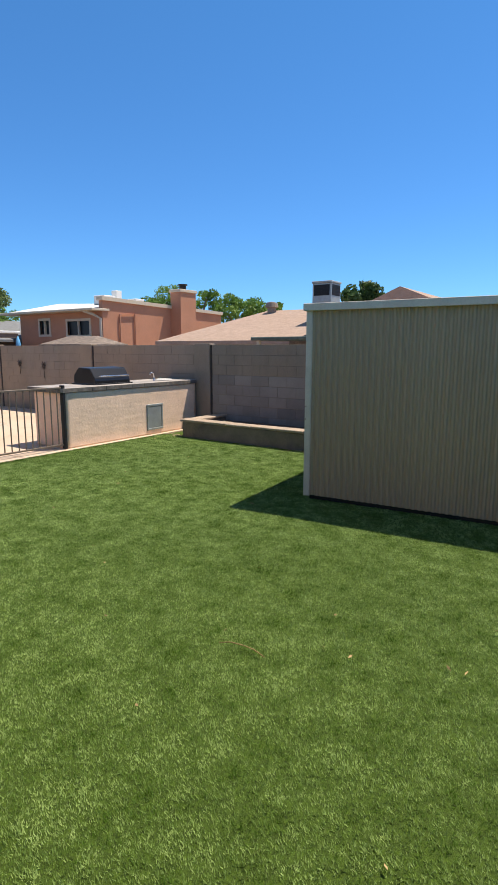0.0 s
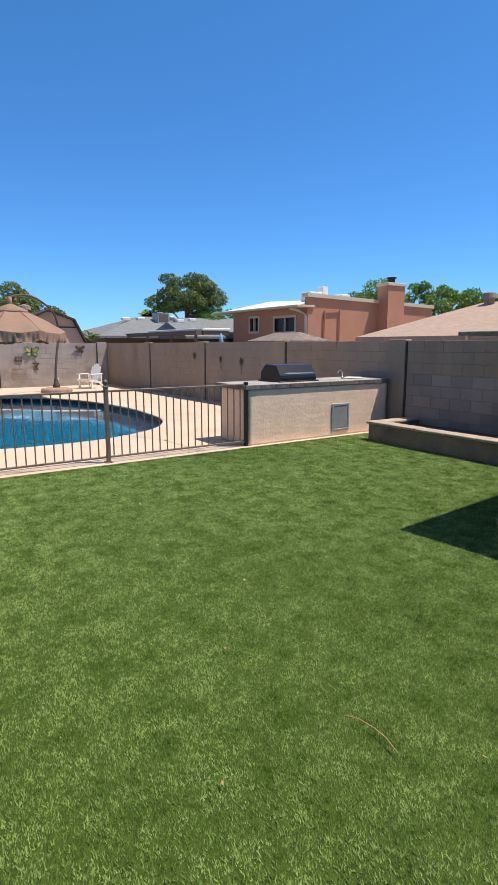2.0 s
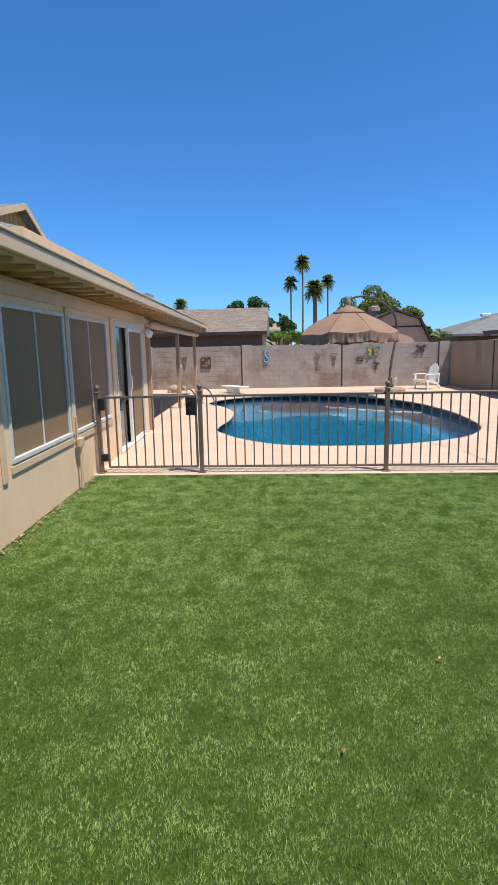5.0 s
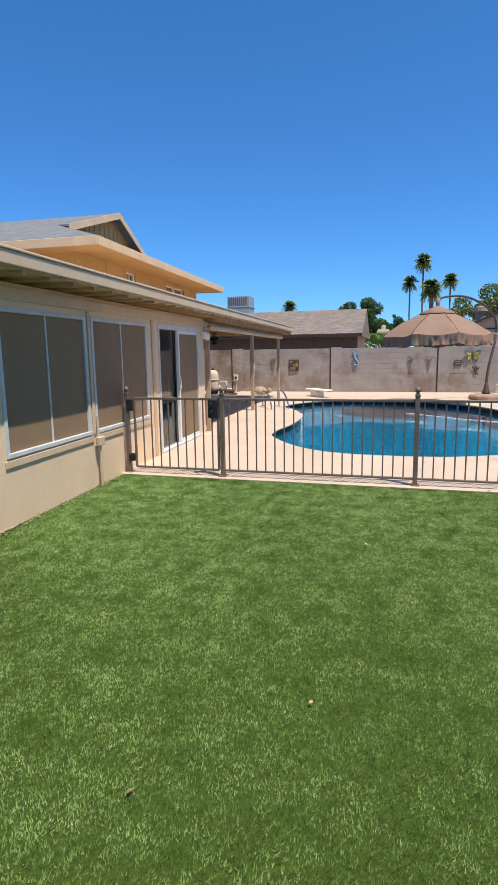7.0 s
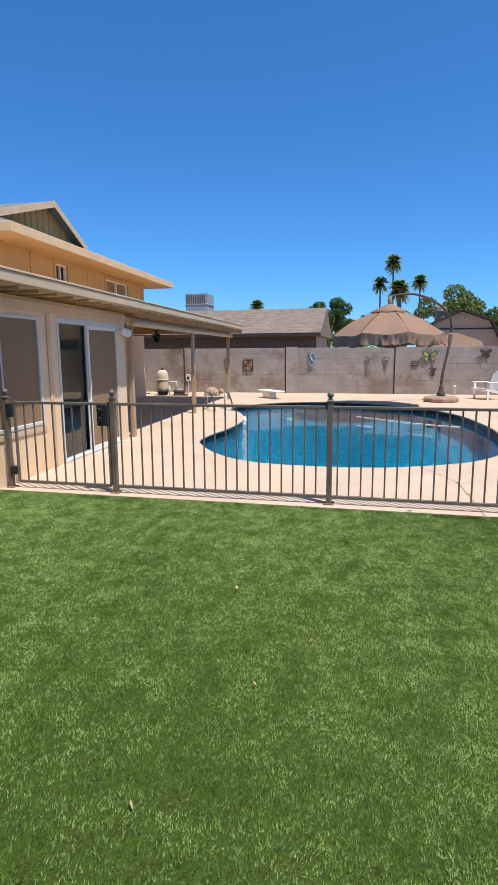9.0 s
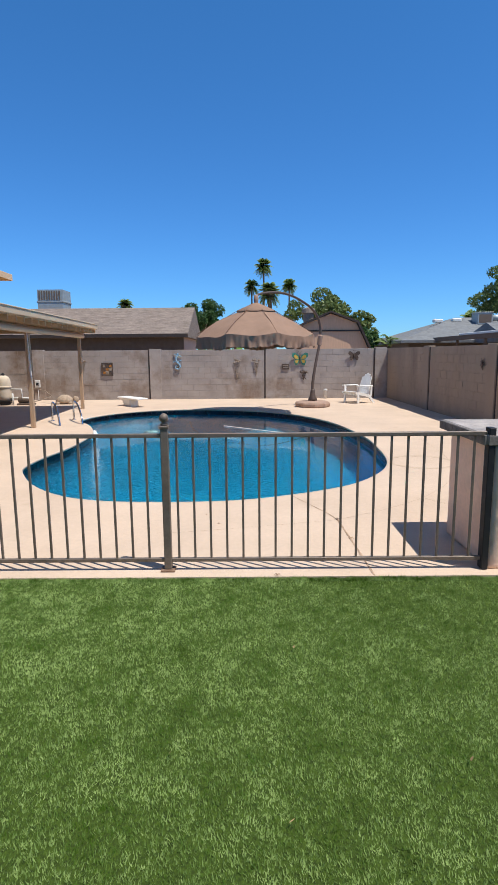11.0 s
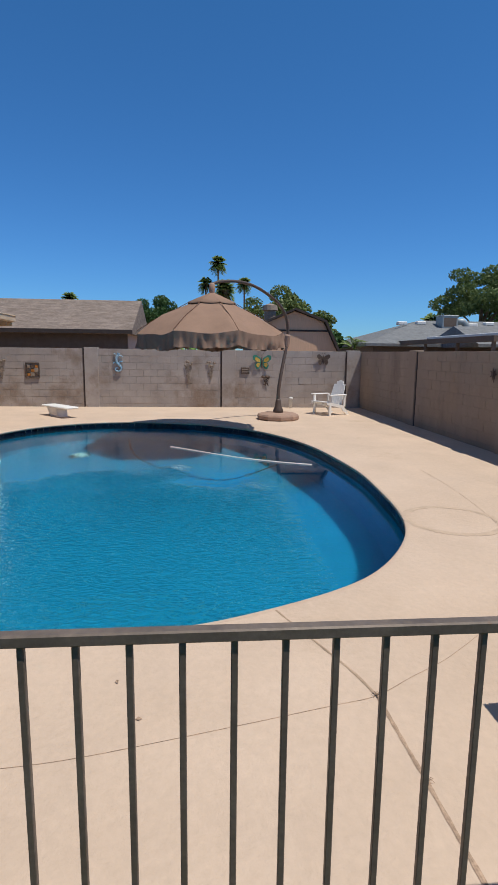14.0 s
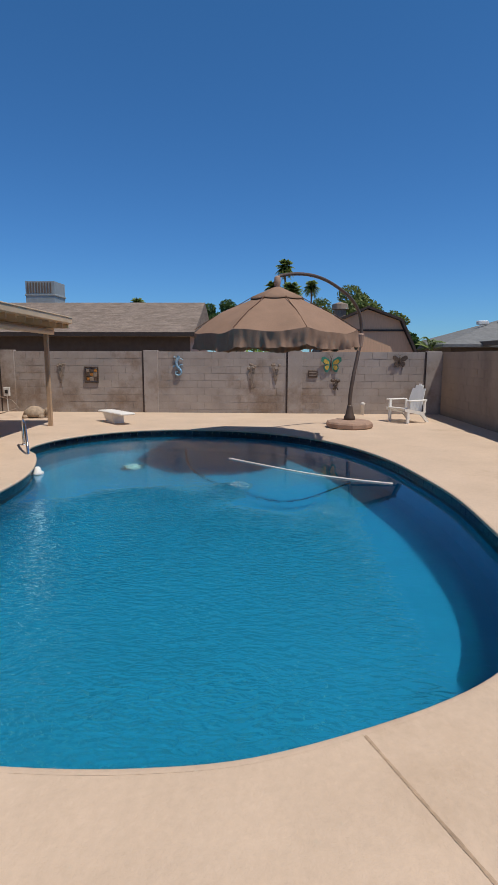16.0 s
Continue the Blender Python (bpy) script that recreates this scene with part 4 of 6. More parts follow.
for ga in (GA, GB):
    d = Vector((ga - RX, 0, GZ - RZ))
    a, b = Vector((RX, GY + 0.35, RZ)), Vector((ga, GY + 0.35, GZ))
    p.add([a + Vector((0, 0, 0.01)), b + Vector((0, 0, 0.01)), b - Vector((0, 0, 0.17)), a - Vector((0, 0, 0.17)),
           a + Vector((0, 0.03, 0.01)), b + Vector((0, 0.03, 0.01)), b + Vector((0, 0.03, -0.17)), a + Vector((0, 0.03, -0.17))],
          [(0, 1, 2, 3), (7, 6, 5, 4), (0, 4, 5, 1), (1, 5, 6, 2), (2, 6, 7, 3), (3, 7, 4, 0)])
p.obj("barge_board", "trim", house)
p = Mesh()
p.tube([(-5.6, -7.5, 4.9), (-5.6, -7.5, 5.35)], 0.05, 10)
p.tube([(-5.0, -8.3, 4.7), (-5.0, -8.3, 4.95)], 0.07, 10)
p.obj("roof_vent", "white_dull", house)


def ceiling_fan():
    root = empty("ceiling_fan", HOUSE @ pose(-8.3, -1.5, 2.09), "dark bronze ceiling fan under the patio roof", "fan")
    q = Mesh()
    q.lathe([(0.06, 0.14), (0.06, 0.10), (0.025, 0.09), (0.025, 0.02), (0.10, 0.0), (0.13, -0.05), (0.11, -0.11), (0.05, -0.14)], (0, 0, 0), 16)
    q.obj("motor", "dark", root, smooth=True)
    q = Mesh()
    q.lathe([(0.05, 0.0), (0.09, -0.03), (0.08, -0.08), (0.03, -0.10)], (0, 0, -0.14), 14)
    q.obj("lamp_bowl", "dark", root, smooth=True)
    for k in range(5):
        b = Mesh()
        b.box(0.12, 0.66, -0.065, 0.065, -0.04, -0.03, m=pose(0, 0, 0, 8, 0, 72 * k + 11), ch=0.004)
        b.obj("blade", "pole", root)


ceiling_fan()


def pool_filter():
    root = empty("pool_filter", pose(-20.85, -3.6, 0), "cream sand filter tank with pump and white pipes", "pool filter")
    q = Mesh()
    q.lathe([(0.16, 0.02), (0.20, 0.06), (0.20, 0.12), (0.24, 0.16)], (0, 0, 0), 16)
    q.obj("stand", "dark", root)
    q = Mesh()
    q.lathe([(0.16, 0.13), (0.205, 0.17), (0.215, 0.30), (0.215, 0.72), (0.20, 0.82), (0.15, 0.90), (0.07, 0.94)], (0, 0, 0), 20)
    q.lathe([(0.22, 0.55), (0.235, 0.56), (0.235, 0.60), (0.22, 0.61)], (0, 0, 0), 20)
    q.obj("tank", "cream", root, smooth=True)
    q = Mesh()
    q.lathe([(0.04, 0.94), (0.05, 0.98), (0.02, 1.03)], (0, 0, 0), 10)
    q.obj("valve_cap", "dark", root)
    q = Mesh()
    q.tube([(0.0, 0.2, 0.5), (0.0, 0.55, 0.5), (0.0, 0.55, 0.18)], 0.03, 10)
    q.tube([(0.0, 0.2, 0.22), (0.0, 0.75, 0.22), (0.0, 0.75, 0.05)], 0.03, 10)
    q.tube([(0.1, 0.3, 0.0), (0.1, 0.3, 0.38)], 0.03, 10)
    q.obj("pipe", "white_dull", root, smooth=True)
    q = Mesh()
    q.box(-0.12, 0.12, 0.42, 0.95, 0.0, 0.06, ch=0.01)
    q.tube([(0, 0.58, 0.14), (0, 0.86, 0.14)], 0.07, 14)
    q.tube([(0, 0.45, 0.16), (0, 0.57, 0.16)], 0.09, 14)
    q.obj("pump", "art_iron", root)
    q = Mesh()
    q.tube([(0.05, 0.9, 0.1), (0.1, 1.2, 0.16), (-0.3, 1.4, 0.25), (-0.8, 1.0, 0.4), (-1.62, 0.05, 0.5)], 0.012, 6)
    q.obj("cable", "art_tan", root)


pool_filter()


# ---- poolside things ----
def umbrella():
    base, top = Vector((-19.65, 6.11, 0)), Vector((-17.72, 4.42, 0))
    way = (top - base).normalized()
    root = empty("patio_umbrella", pose(0, 0, 0), "brown cantilever umbrella with a curved pole and sagging canopy", "umbrella")
    b = Mesh()
    b.lathe([(0.50, 0.0), (0.53, 0.03), (0.53, 0.10), (0.50, 0.14), (0.40, 0.165), (0.10, 0.175)], (base.x, base.y, 0), 10)
    b.obj("weighted_base", "umb_base", root)
    b = Mesh()
    b.lathe([(0.13, 0.0), (0.13, 0.06), (0.09, 0.14), (0.065, 0.30), (0.055, 0.34)], (base.x, base.y, 0.17), 12)
    b.obj("socket", "pole", root, smooth=True)
    path = [(0.0, 0.3), (0.0, 0.7), (-0.12, 1.2), (-0.27, 1.65), (-0.36, 2.0), (-0.36, 2.3), (-0.22, 2.6), (0.14, 2.86), (0.7, 3.05), (1.2, 3.15), (1.7, 3.17), (2.2, 3.12), (2.5, 3.05), (2.57, 2.98)]
    pts = spline([Vector((s, z)) for s, z in path], 4, closed=False)
    b = Mesh()
    b.tube([base + way * p.x + Vector((0, 0, p.y)) for p in pts], [0.045 - 0.017 * i / len(pts) for i in range(len(pts))], 10)
    b.obj("curved_pole", "pole", root, smooth=True)
    b = Mesh()
    c = base - way * 0.34
    b.box(-0.07, 0.07, -0.06, 0.06, -0.16, 0.16, m=Matrix.Translation((c.x, c.y, 1.95)) @ pose(0, 0, 0, 0, 8, 40), ch=0.03)
    b.obj("crank_housing", "umb_base", root)
    b = Mesh()
    b.lathe([(0.03, 0.25), (0.06, 0.22), (0.065, 0.12), (0.05, 0.02), (0.03, -0.02)], (top.x, top.y, 2.80), 10)
    b.obj("hub", "umb_base", root, smooth=True)
    # canopy in eight gores, cloth sagging between ribs, with a vent tier and a ruffled valance
    R, Z0, Z1, seg = 1.56, 2.03, 2.66, 12
    turn = 0.3

    def rim(a, r, z, sag):
        k = (a - turn) / (math.pi / 4)
        mid = abs((k % 1) - 0.5) * 2
        return (1 - (1 - mid ** 2) * 0.055 * r / R), (1 - mid ** 2) * sag
    can = Mesh()
    rows = [(0.42, Z1 - 0.02), (0.75, 2.49), (1.05, 2.35), (1.30, 2.20), (R, Z0)]
    n = 8 * seg
    vs = []
    for j, (r, z) in enumerate(rows):
        for i in range(n):
            a = 2 * math.pi * i / n + turn
            k, s = rim(a, r, z, 0.05 * r / R)
            q = noise.noise(Vector((math.cos(a) * r * 1.6, math.sin(a) * r * 1.6, 3))) * 0.07 * (r / R) ** 2
            vs.append((top.x + math.cos(a) * r * k, top.y + math.sin(a) * r * k, z - s + q))
    fs = [(j * n + i, j * n + (i + 1) % n, (j + 1) * n + (i + 1) % n, (j + 1) * n + i) for j in range(len(rows) - 1) for i in range(n)]
    can.add(vs, fs)
    can.obj("canopy", "canvas", root, smooth=True)
    vent = Mesh()
    rows = [(0.03, 2.86), (0.25, 2.765), (0.50, 2.655), (0.505, 2.625)]
    vs = []
    for r, z in rows:
        for i in range(n):
            a = 2 * math.pi * i / n + turn
            k, s = rim(a, r, z, 0.03)
            vs.append((top.x + math.cos(a) * r * k, top.y + math.sin(a) * r * k, z - s * r))
    vent.add(vs, [(j * n + i, j * n + (i + 1) % n, (j + 1) * n + (i + 1) % n, (j + 1) * n + i) for j in range(3) for i in range(n)])
    vent.obj("vent_tier", "canvas", root, smooth=True)
    val = Mesh()
    n = 8 * 64
    vs = []
    for j in range(4):
        for i in range(n):
            a = 2 * math.pi * i / n + turn
            k, s = rim(a, R, Z0, 0.05)
            wave = (noise.noise(Vector((math.cos(a) * 13, math.sin(a) * 13, j * 0.4))) * 0.10 + 0.006 * math.sin(i * 0.9)) * j / 3
            drop = 0.28 + 0.03 * noise.noise(Vector((math.cos(a) * 14, math.sin(a) * 14, 2))) + 0.05 * noise.noise(Vector((math.cos(a) * 2.5, math.sin(a) * 2.5, 5)))
            q = noise.noise(Vector((math.cos(a) * R * 1.6, math.sin(a) * R * 1.6, 3))) * 0.07
            rr = R * k + wave + 0.01
            vs.append((top.x + math.cos(a) * rr, top.y + math.sin(a) * rr, Z0 - s + q - drop * j / 3))
    val.add(vs, [(j * n + i, j * n + (i + 1) % n, (j + 1) * n + (i + 1) % n, (j + 1) * n + i) for j in range(3) for i in range(n)])
    val.obj("valance", "canvas", root, smooth=True)
    for i in range(8):
        a = 2 * math.pi * i / 8 + turn
        q = Mesh()
        q.tube([(top.x + math.cos(a) * r, top.y + math.sin(a) * r, z + dz) for r, z, dz in ((0.06, 2.80, -0.02), (0.75, 2.49, -0.02), (1.54, Z0, -0.02))], 0.012, 6)
        q.obj("rib", "pole", root)
        q = Mesh()
        q.tube([(top.x + math.cos(a) * r, top.y + math.sin(a) * r, z + 0.008) for r, z in ((0.5, 2.635), (0.75, 2.492), (1.05, 2.352), (1.30, 2.205), (1.56, 2.04))], 0.007, 5)
        q.obj("seam", "canvas_edge", root)
    q = Mesh()
    q.tube([(top.x, top.y, 2.80), (top.x, top.y, 2.30)], 0.02, 8)
    q.obj("hub_stem", "pole", root)


umbrella()


def adirondack():
    root = empty("adirondack_chair", pose(-20.8, 7.66, 0, 0, 0, -148), "white plastic adirondack chair on the deck", "chair")
    # local +y is the way that the chair faces
    for k in range(5):
        s = Mesh()
        y = 0.30 - k * 0.115
        z = 0.36 - k * 0.03
        s.box(-0.27, 0.27, y - 0.05, y + 0.05, z - 0.012, z + 0.012, m=None, ch=0.006)
        s.obj("seat_slat", "white", root)
    for k in range(5):
        x = (k - 2) * 0.105
        h = 0.70 - 0.035 * abs(k - 2) ** 1.7
        s = Mesh()
        m = Matrix.Translation((x, -0.24, 0.26)) @ pose(0, 0, 0, 18, -(k - 2) * 2.5, 0)
        s.box(-0.048, 0.048, -0.011, 0.011, 0.0, h, m=m, ch=0.008)
        s.obj("back_slat", "white", root)
    for sx in (-1, 1):
        s = Mesh()
        s.box(sx * 0.33 - 0.06, sx * 0.33 + 0.06, -0.30, 0.30, 0.535, 0.56, ch=0.01)
        s.obj("arm", "white", root)
        s = Mesh()
        s.box(sx * 0.30 - 0.022, sx * 0.30 + 0.022, 0.20, 0.28, 0.0, 0.533, ch=0.008)
        s.obj("front_leg", "white", root)
        s = Mesh()
        s.add([(sx * 0.30 + dx, y, z) for dx in (-0.02, 0.02) for y, z in ((0.36, 0.30), (0.36, 0.37), (-0.25, 0.26), (-0.48, 0.0), (-0.38, 0.0), (-0.18, 0.19))],
              [(0, 1, 2, 3, 4, 5), (11, 10, 9, 8, 7, 6)] + [(i, 6 + i, 6 + (i + 1) % 6, (i + 1) % 6) for i in range(6)])
        s.obj("rear_leg", "white", root)
        s = Mesh()
        s.box(sx * 0.30 - 0.018, sx * 0.30 + 0.018, -0.34, -0.27, 0.22, 0.534, ch=0.006)
        s.obj("arm_post", "white", root)
    s = Mesh()
    s.box(-0.29, 0.29, -0.40, -0.375, 0.50, 0.56, ch=0.006)
    s.obj("back_rail", "white", root)


adirondack()


def diving_board():
    a, b = Vector((-20.62, 0.22, 0)), Vector((-19.72, 1.03, 0))
    ang = math.degrees(math.atan2(b.y - a.y, b.x - a.x))
    L = (b - a).length
    root = empty("diving_board", pose(a.x, a.y, 0, 0, 0, ang), "short white diving board on a low pedestal", "diving board")
    s = Mesh()
    s.box(0, L, -0.19, 0.19, 0.225, 0.275, ch=0.018)
    s.obj("board", "white", root)
    s = Mesh()
    s.add([(x, y, z) for z, x0, x1, w in ((0.0, 0.35, 0.75, 0.13), (0.224, 0.2, 0.68, 0.15)) for x, y in ((x0, -w), (x1, -w), (x1, w), (x0, w))],
          [(3, 2, 1, 0), (4, 5, 6, 7), (0, 1, 5, 4), (1, 2, 6, 5), (2, 3, 7, 6), (3, 0, 4, 7)])
    s.obj("pedestal", "white", root)


diving_board()


def handrail():
    root = empty("pool_handrail", pose(-16.25, -0.10, 0, 0, 0, 28), "pair of bent chrome pool handrails at the steps", "handrail")
    for y in (-0.25, 0.25):
        s = Mesh()
        pts = spline([Vector(p) for p in ((-0.45, 0.0), (-0.45, 0.32), (-0.36, 0.44), (-0.2, 0.46), (0.15, 0.40), (0.45, 0.22), (0.58, 0.02), (0.60, -0.5))], 4, closed=False)
        s.tube([(p.x, y, p.y) for p in pts], 0.022, 10)
        s.lathe([(0.05, 0.0), (0.05, 0.012), (0.025, 0.02)], (-0.45, y, 0), 12)
        s.obj("rail", "chrome", root, smooth=True)


handrail()

s = Mesh()
hp = spline([Vector(p) for p in ((-16.38, 3.62), (-15.95, 4.08), (-15.5, 4.56), (-15.15, 5.0), (-14.84, 5.52), (-14.64, 5.98))], 5, closed=False)
s.tube([(p.x, p.y, WATER_Z + 0.004) for p in hp], 0.016, 8)
tagged(s.obj("vacuum_hose", "hose", smooth=True), "white pool vacuum hose floating on the water", "hose")
s = Mesh()
hp = spline([Vector((-18.2, 2.6, -0.9)), Vector((-16.8, 2.9, -1.3)), Vector((-15.8, 3.6, -1.5)), Vector((-15.0, 4.6, -1.4)), Vector((-15.2, 5.5, -0.6))], 6, closed=False)
s.tube(hp, 0.02, 8)
tagged(s.obj("cleaner_hose", "dark", smooth=True), "dark cleaner hose lying under water", "hose")
root = empty("pool_cleaner", pose(-17.4, 1.7, -1.92, 0, 0, 30), "small pale robotic pool cleaner on the pool floor", "pool cleaner")
s = Mesh()
s.box(-0.17, 0.17, -0.14, 0.14, 0.04, 0.18, ch=0.05)
s.lathe([(0.05, 0), (0.04, 0.12), (0.02, 0.14)], (0, 0, 0.17), 10)
s.obj("body", "white_dull", root)
for y in (-0.17, 0.17):
    s = Mesh()
    s.tube([(0, y - 0.03, 0.09), (0, y + 0.03, 0.09)], 0.09, 14)
    s.obj("wheel", "dark", root)
root = empty("pool_float", pose(-15.02, 0.90, WATER_Z, 0, 0, 20), "white chlorine float beside the pool wall", "pool float")
s = Mesh()
s.lathe([(0.05, -0.08), (0.07, -0.04), (0.085, 0.0), (0.085, 0.03), (0.05, 0.05), (0.04, 0.10), (0.02, 0.11)], (0, 0, 0), 14)
s.obj("float_body", "white", root, smooth=True)


def garden_toad():
    root = empty("stone_garden_figure", pose(-21.15, -1.78, 0, 0, 0, 10), "weathered tan stone turtle ornament on the deck", "ornament")
    for name, prof, at in (("shell", [(0.24, 0.04), (0.27, 0.09), (0.22, 0.20), (0.11, 0.28), (0.02, 0.30)], (0, 0, 0)), ("head", [(0.06, 0.06), (0.09, 0.12), (0.085, 0.19), (0.04, 0.24)], (0.06, 0.32, 0))):
        s = Mesh()
        s.lathe(prof, at, 10)
        s.v = [(x + 0.03 * noise.noise(Vector((x, y, z)) * 9), y * 1.1, z + 0.02 * noise.noise(Vector((z, x, y)) * 9)) for x, y, z in s.v]
        s.obj(name, "rock", root, smooth=True)
    for x, y in ((-0.18, 0.2), (0.2, 0.2), (-0.2, -0.2), (0.2, -0.2)):
        s = Mesh()
        s.lathe([(0.07, 0.0), (0.08, 0.05), (0.05, 0.09)], (x, y, 0), 8)
        s.obj("foot", "rock", root)


garden_toad()

# stand pipe at the foot of the wall, outlet box on it
root = empty("stand_pipe", pose(-22.45, 6.88, 0), "short white capped pipe by the block wall", "pipe")
s = Mesh()
s.lathe([(0.05, 0), (0.05, 0.26), (0.065, 0.27), (0.065, 0.32), (0.03, 0.34)], (0, 0, 0), 12)
s.obj("pipe", "white_dull", root, smooth=True)
root = empty("outlet_box", pose(WALL_X, -3.2, 0.54), "grey outdoor outlet box with conduit on the block wall", "outlet")
s = Mesh()
s.box(0.0, 0.07, -0.09, 0.09, -0.09, 0.16, ch=0.01)
s.obj("box", "white_dull", root)
s = Mesh()
s.tube([(0.035, 0, -0.09), (0.035, 0, -0.53)], 0.015, 8)
s.obj("conduit", "white_dull", root)
s = Mesh()
s.box(0.071, 0.08, -0.045, 0.045, -0.02, 0.08, ch=0.003)
s.obj("cover", "dark", root)


# ---- wall art: local y runs along the wall, x stands off it ----
def on_back_wall(name, y, z, label):
    return empty(name, pose(WALL_X, y, z), label, "wall ornament", "ornaments on the block wall")


def gecko(y, z):
    root = on_back_wall("gecko_ornament", y, z, "blue metal gecko with a curled tail on the block wall")
    body = spline([Vector(p) for p in ((0.02, 0.27), (0.0, 0.20), (-0.05, 0.10), (-0.03, -0.02), (0.05, -0.10), (0.09, -0.19), (0.02, -0.27), (-0.07, -0.24), (-0.06, -0.16), (0.0, -0.17))], 4, closed=False)
    k = len(body)
    s = Mesh()
    s.tube([(0.03, p.x, p.y) for p in body], [0.04 if i < 5 else 0.045 * (1 - 0.75 * i / k) + 0.004 for i in range(k)], 8)
    s.obj("body", "blue_metal", root, smooth=True)
    for (a, b), (c, d) in (((-0.02, 0.17), (-0.12, 0.24)), ((0.02, 0.18), (0.13, 0.15)), ((-0.05, 0.0), (-0.14, -0.04)), ((0.02, -0.02), (0.13, 0.02))):
        s = Mesh()
        s.tube([(0.025, a, b), (0.03, (a + c) / 2, (b + d) / 2 + 0.03), (0.02, c, d)], [0.016, 0.013, 0.02], 6)
        s.obj("leg", "blue_metal", root)


gecko(1.73, 1.325)


def framed_tile(y, z):
    root = on_back_wall("framed_tile_art", y, z, "dark iron frame around amber tile art")
    for k, (a, b, c, d) in enumerate(((-0.2, 0.2, 0.20, 0.23), (-0.2, 0.2, -0.23, -0.20), (-0.2, -0.17, -0.199, 0.199), (0.17, 0.2, -0.199, 0.199))):
        s = Mesh()
        s.box(0.0, 0.035, a, b, c, d, ch=0.005)
        s.obj("frame_bar", "art_iron", root)
    for i in range(3):
        for j in range(3):
            s = Mesh()
            w = 0.045 + 0.012 * ((i + j) % 2)
            s.box(0.004, 0.02 + 0.006 * ((i * 2 + j) % 3), -0.11 + i * 0.11 - w, -0.11 + i * 0.11 + w, -0.12 + j * 0.12 - w, -0.12 + j * 0.12 + w, ch=0.008)
            s.obj("tile", ["amber", "art_tan", "art_iron"][(i + 2 * j) % 3], root)


framed_tile(-0.74, 1.06)


def metal_spray(y, z, h, material, label, seed):
    """A bunch of metal stems with small leaves and flower heads."""
    root = on_back_wall("metal_flower_spray", y, z, label)
    rng = random.Random(seed)
    for k in range(5):
        dy = (k - 2) * 0.05
        top = h * rng.uniform(0.28, 0.5)
        s = Mesh()
        s.tube([(0.015, 0.0, -h / 2), (0.03, dy * 0.3, -h * 0.15), (0.02, dy * 0.95, top)], 0.007, 6)
        s.obj("stem", material, root)
        s = Mesh()
        s.lathe([(0.045, 0), (0.02, 0.012), (0.005, 0.02)], (0, 0, 0), 7)
        s.v = [(0.02 + c, dy * 0.95 + a, top + b) for a, b, c in s.v]
        s.obj("flower", material, root)
    for k in range(8):
        a = rng.uniform(0, 6.28)
        cy, cz = rng.uniform(-0.08, 0.08), rng.uniform(-h * 0.45, h * 0.3)
        s = Mesh()
        s.add([(0.02, cy - 0.02 * math.sin(a), cz + 0.02 * math.cos(a)), (0.035, cy + 0.05 * math.cos(a), cz + 0.05 * math.sin(a)), (0.02, cy + 0.02 * math.sin(a), cz - 0.02 * math.cos(a)), (0.012, cy - 0.03 * math.cos(a), cz - 0.03 * math.sin(a))], [(0, 1, 2), (0, 2, 3), (2, 1, 0), (3, 2, 0)])
        s.obj("metal_leaf", material, root)


metal_spray(3.80, 1.03, 0.72, "art_tan", "weathered metal flower spray on the block wall", 1)
metal_spray(4.47, 1.08, 0.56, "art_tan", "small weathered metal bouquet on the block wall", 2)
metal_spray(-1.60, 1.10, 0.60, "art_tan", "pale metal leaf spray on the block wall", 3)
metal_spray(6.13, 0.82, 0.34, "art_iron", "dark metal dragonfly-shaped ornament on the wall", 4)


def butterfly(root, span, colours):
    for sy in (-1, 1):
        for up, mt in ((1, colours[0]), (-1, colours[1])):
            s = Mesh()
            if up > 0:
                o = [(0.01, 0.0), (0.05, 0.16), (0.22, 0.27), (0.32, 0.24), (0.33, 0.12), (0.22, 0.02), (0.02, -0.01)]
            else:
                o = [(0.01, 0.0), (0.2, 0.0), (0.25, -0.1), (0.2, -0.22), (0.12, -0.24), (0.05, -0.14)]
            n = len(o)
            vs = [(0.012 + abs(a) * 0.15 + t, sy * a * span, b * span) for t in (0, 0.008) for a, b in o]
            s.add(vs, [tuple(range(n)), tuple(reversed(range(n, 2 * n)))] + [(i, (i + 1) % n, n + (i + 1) % n, n + i) for i in range(n)])
            s.obj("wing", mt, root)
            if len(colours) > 2:
                s = Mesh()
                vs = [(0.022 + abs(a) * 0.15 + t, sy * (0.05 + a * 0.62) * span, (0.02 * up + b * 0.62) * span) for t in (0, 0.006) for a, b in o]
                s.add(vs, [tuple(range(n)), tuple(reversed(range(n, 2 * n)))] + [(i, (i + 1) % n, n + (i + 1) % n, n + i) for i in range(n)])
                s.obj("wing_inlay", colours[2], root)
    s = Mesh()
    s.tube([(0.03, 0, -0.2 * span), (0.04, 0, 0.0), (0.03, 0, 0.2 * span)], [0.012, 0.022, 0.012], 8)
    s.tube([(0.03, 0, 0.2 * span), (0.03, 0.06 * span, 0.34 * span)], 0.004, 5)
    s.tube([(0.03, 0, 0.2 * span), (0.03, -0.06 * span, 0.34 * span)], 0.004, 5)
    s.obj("body", "art_iron", root)


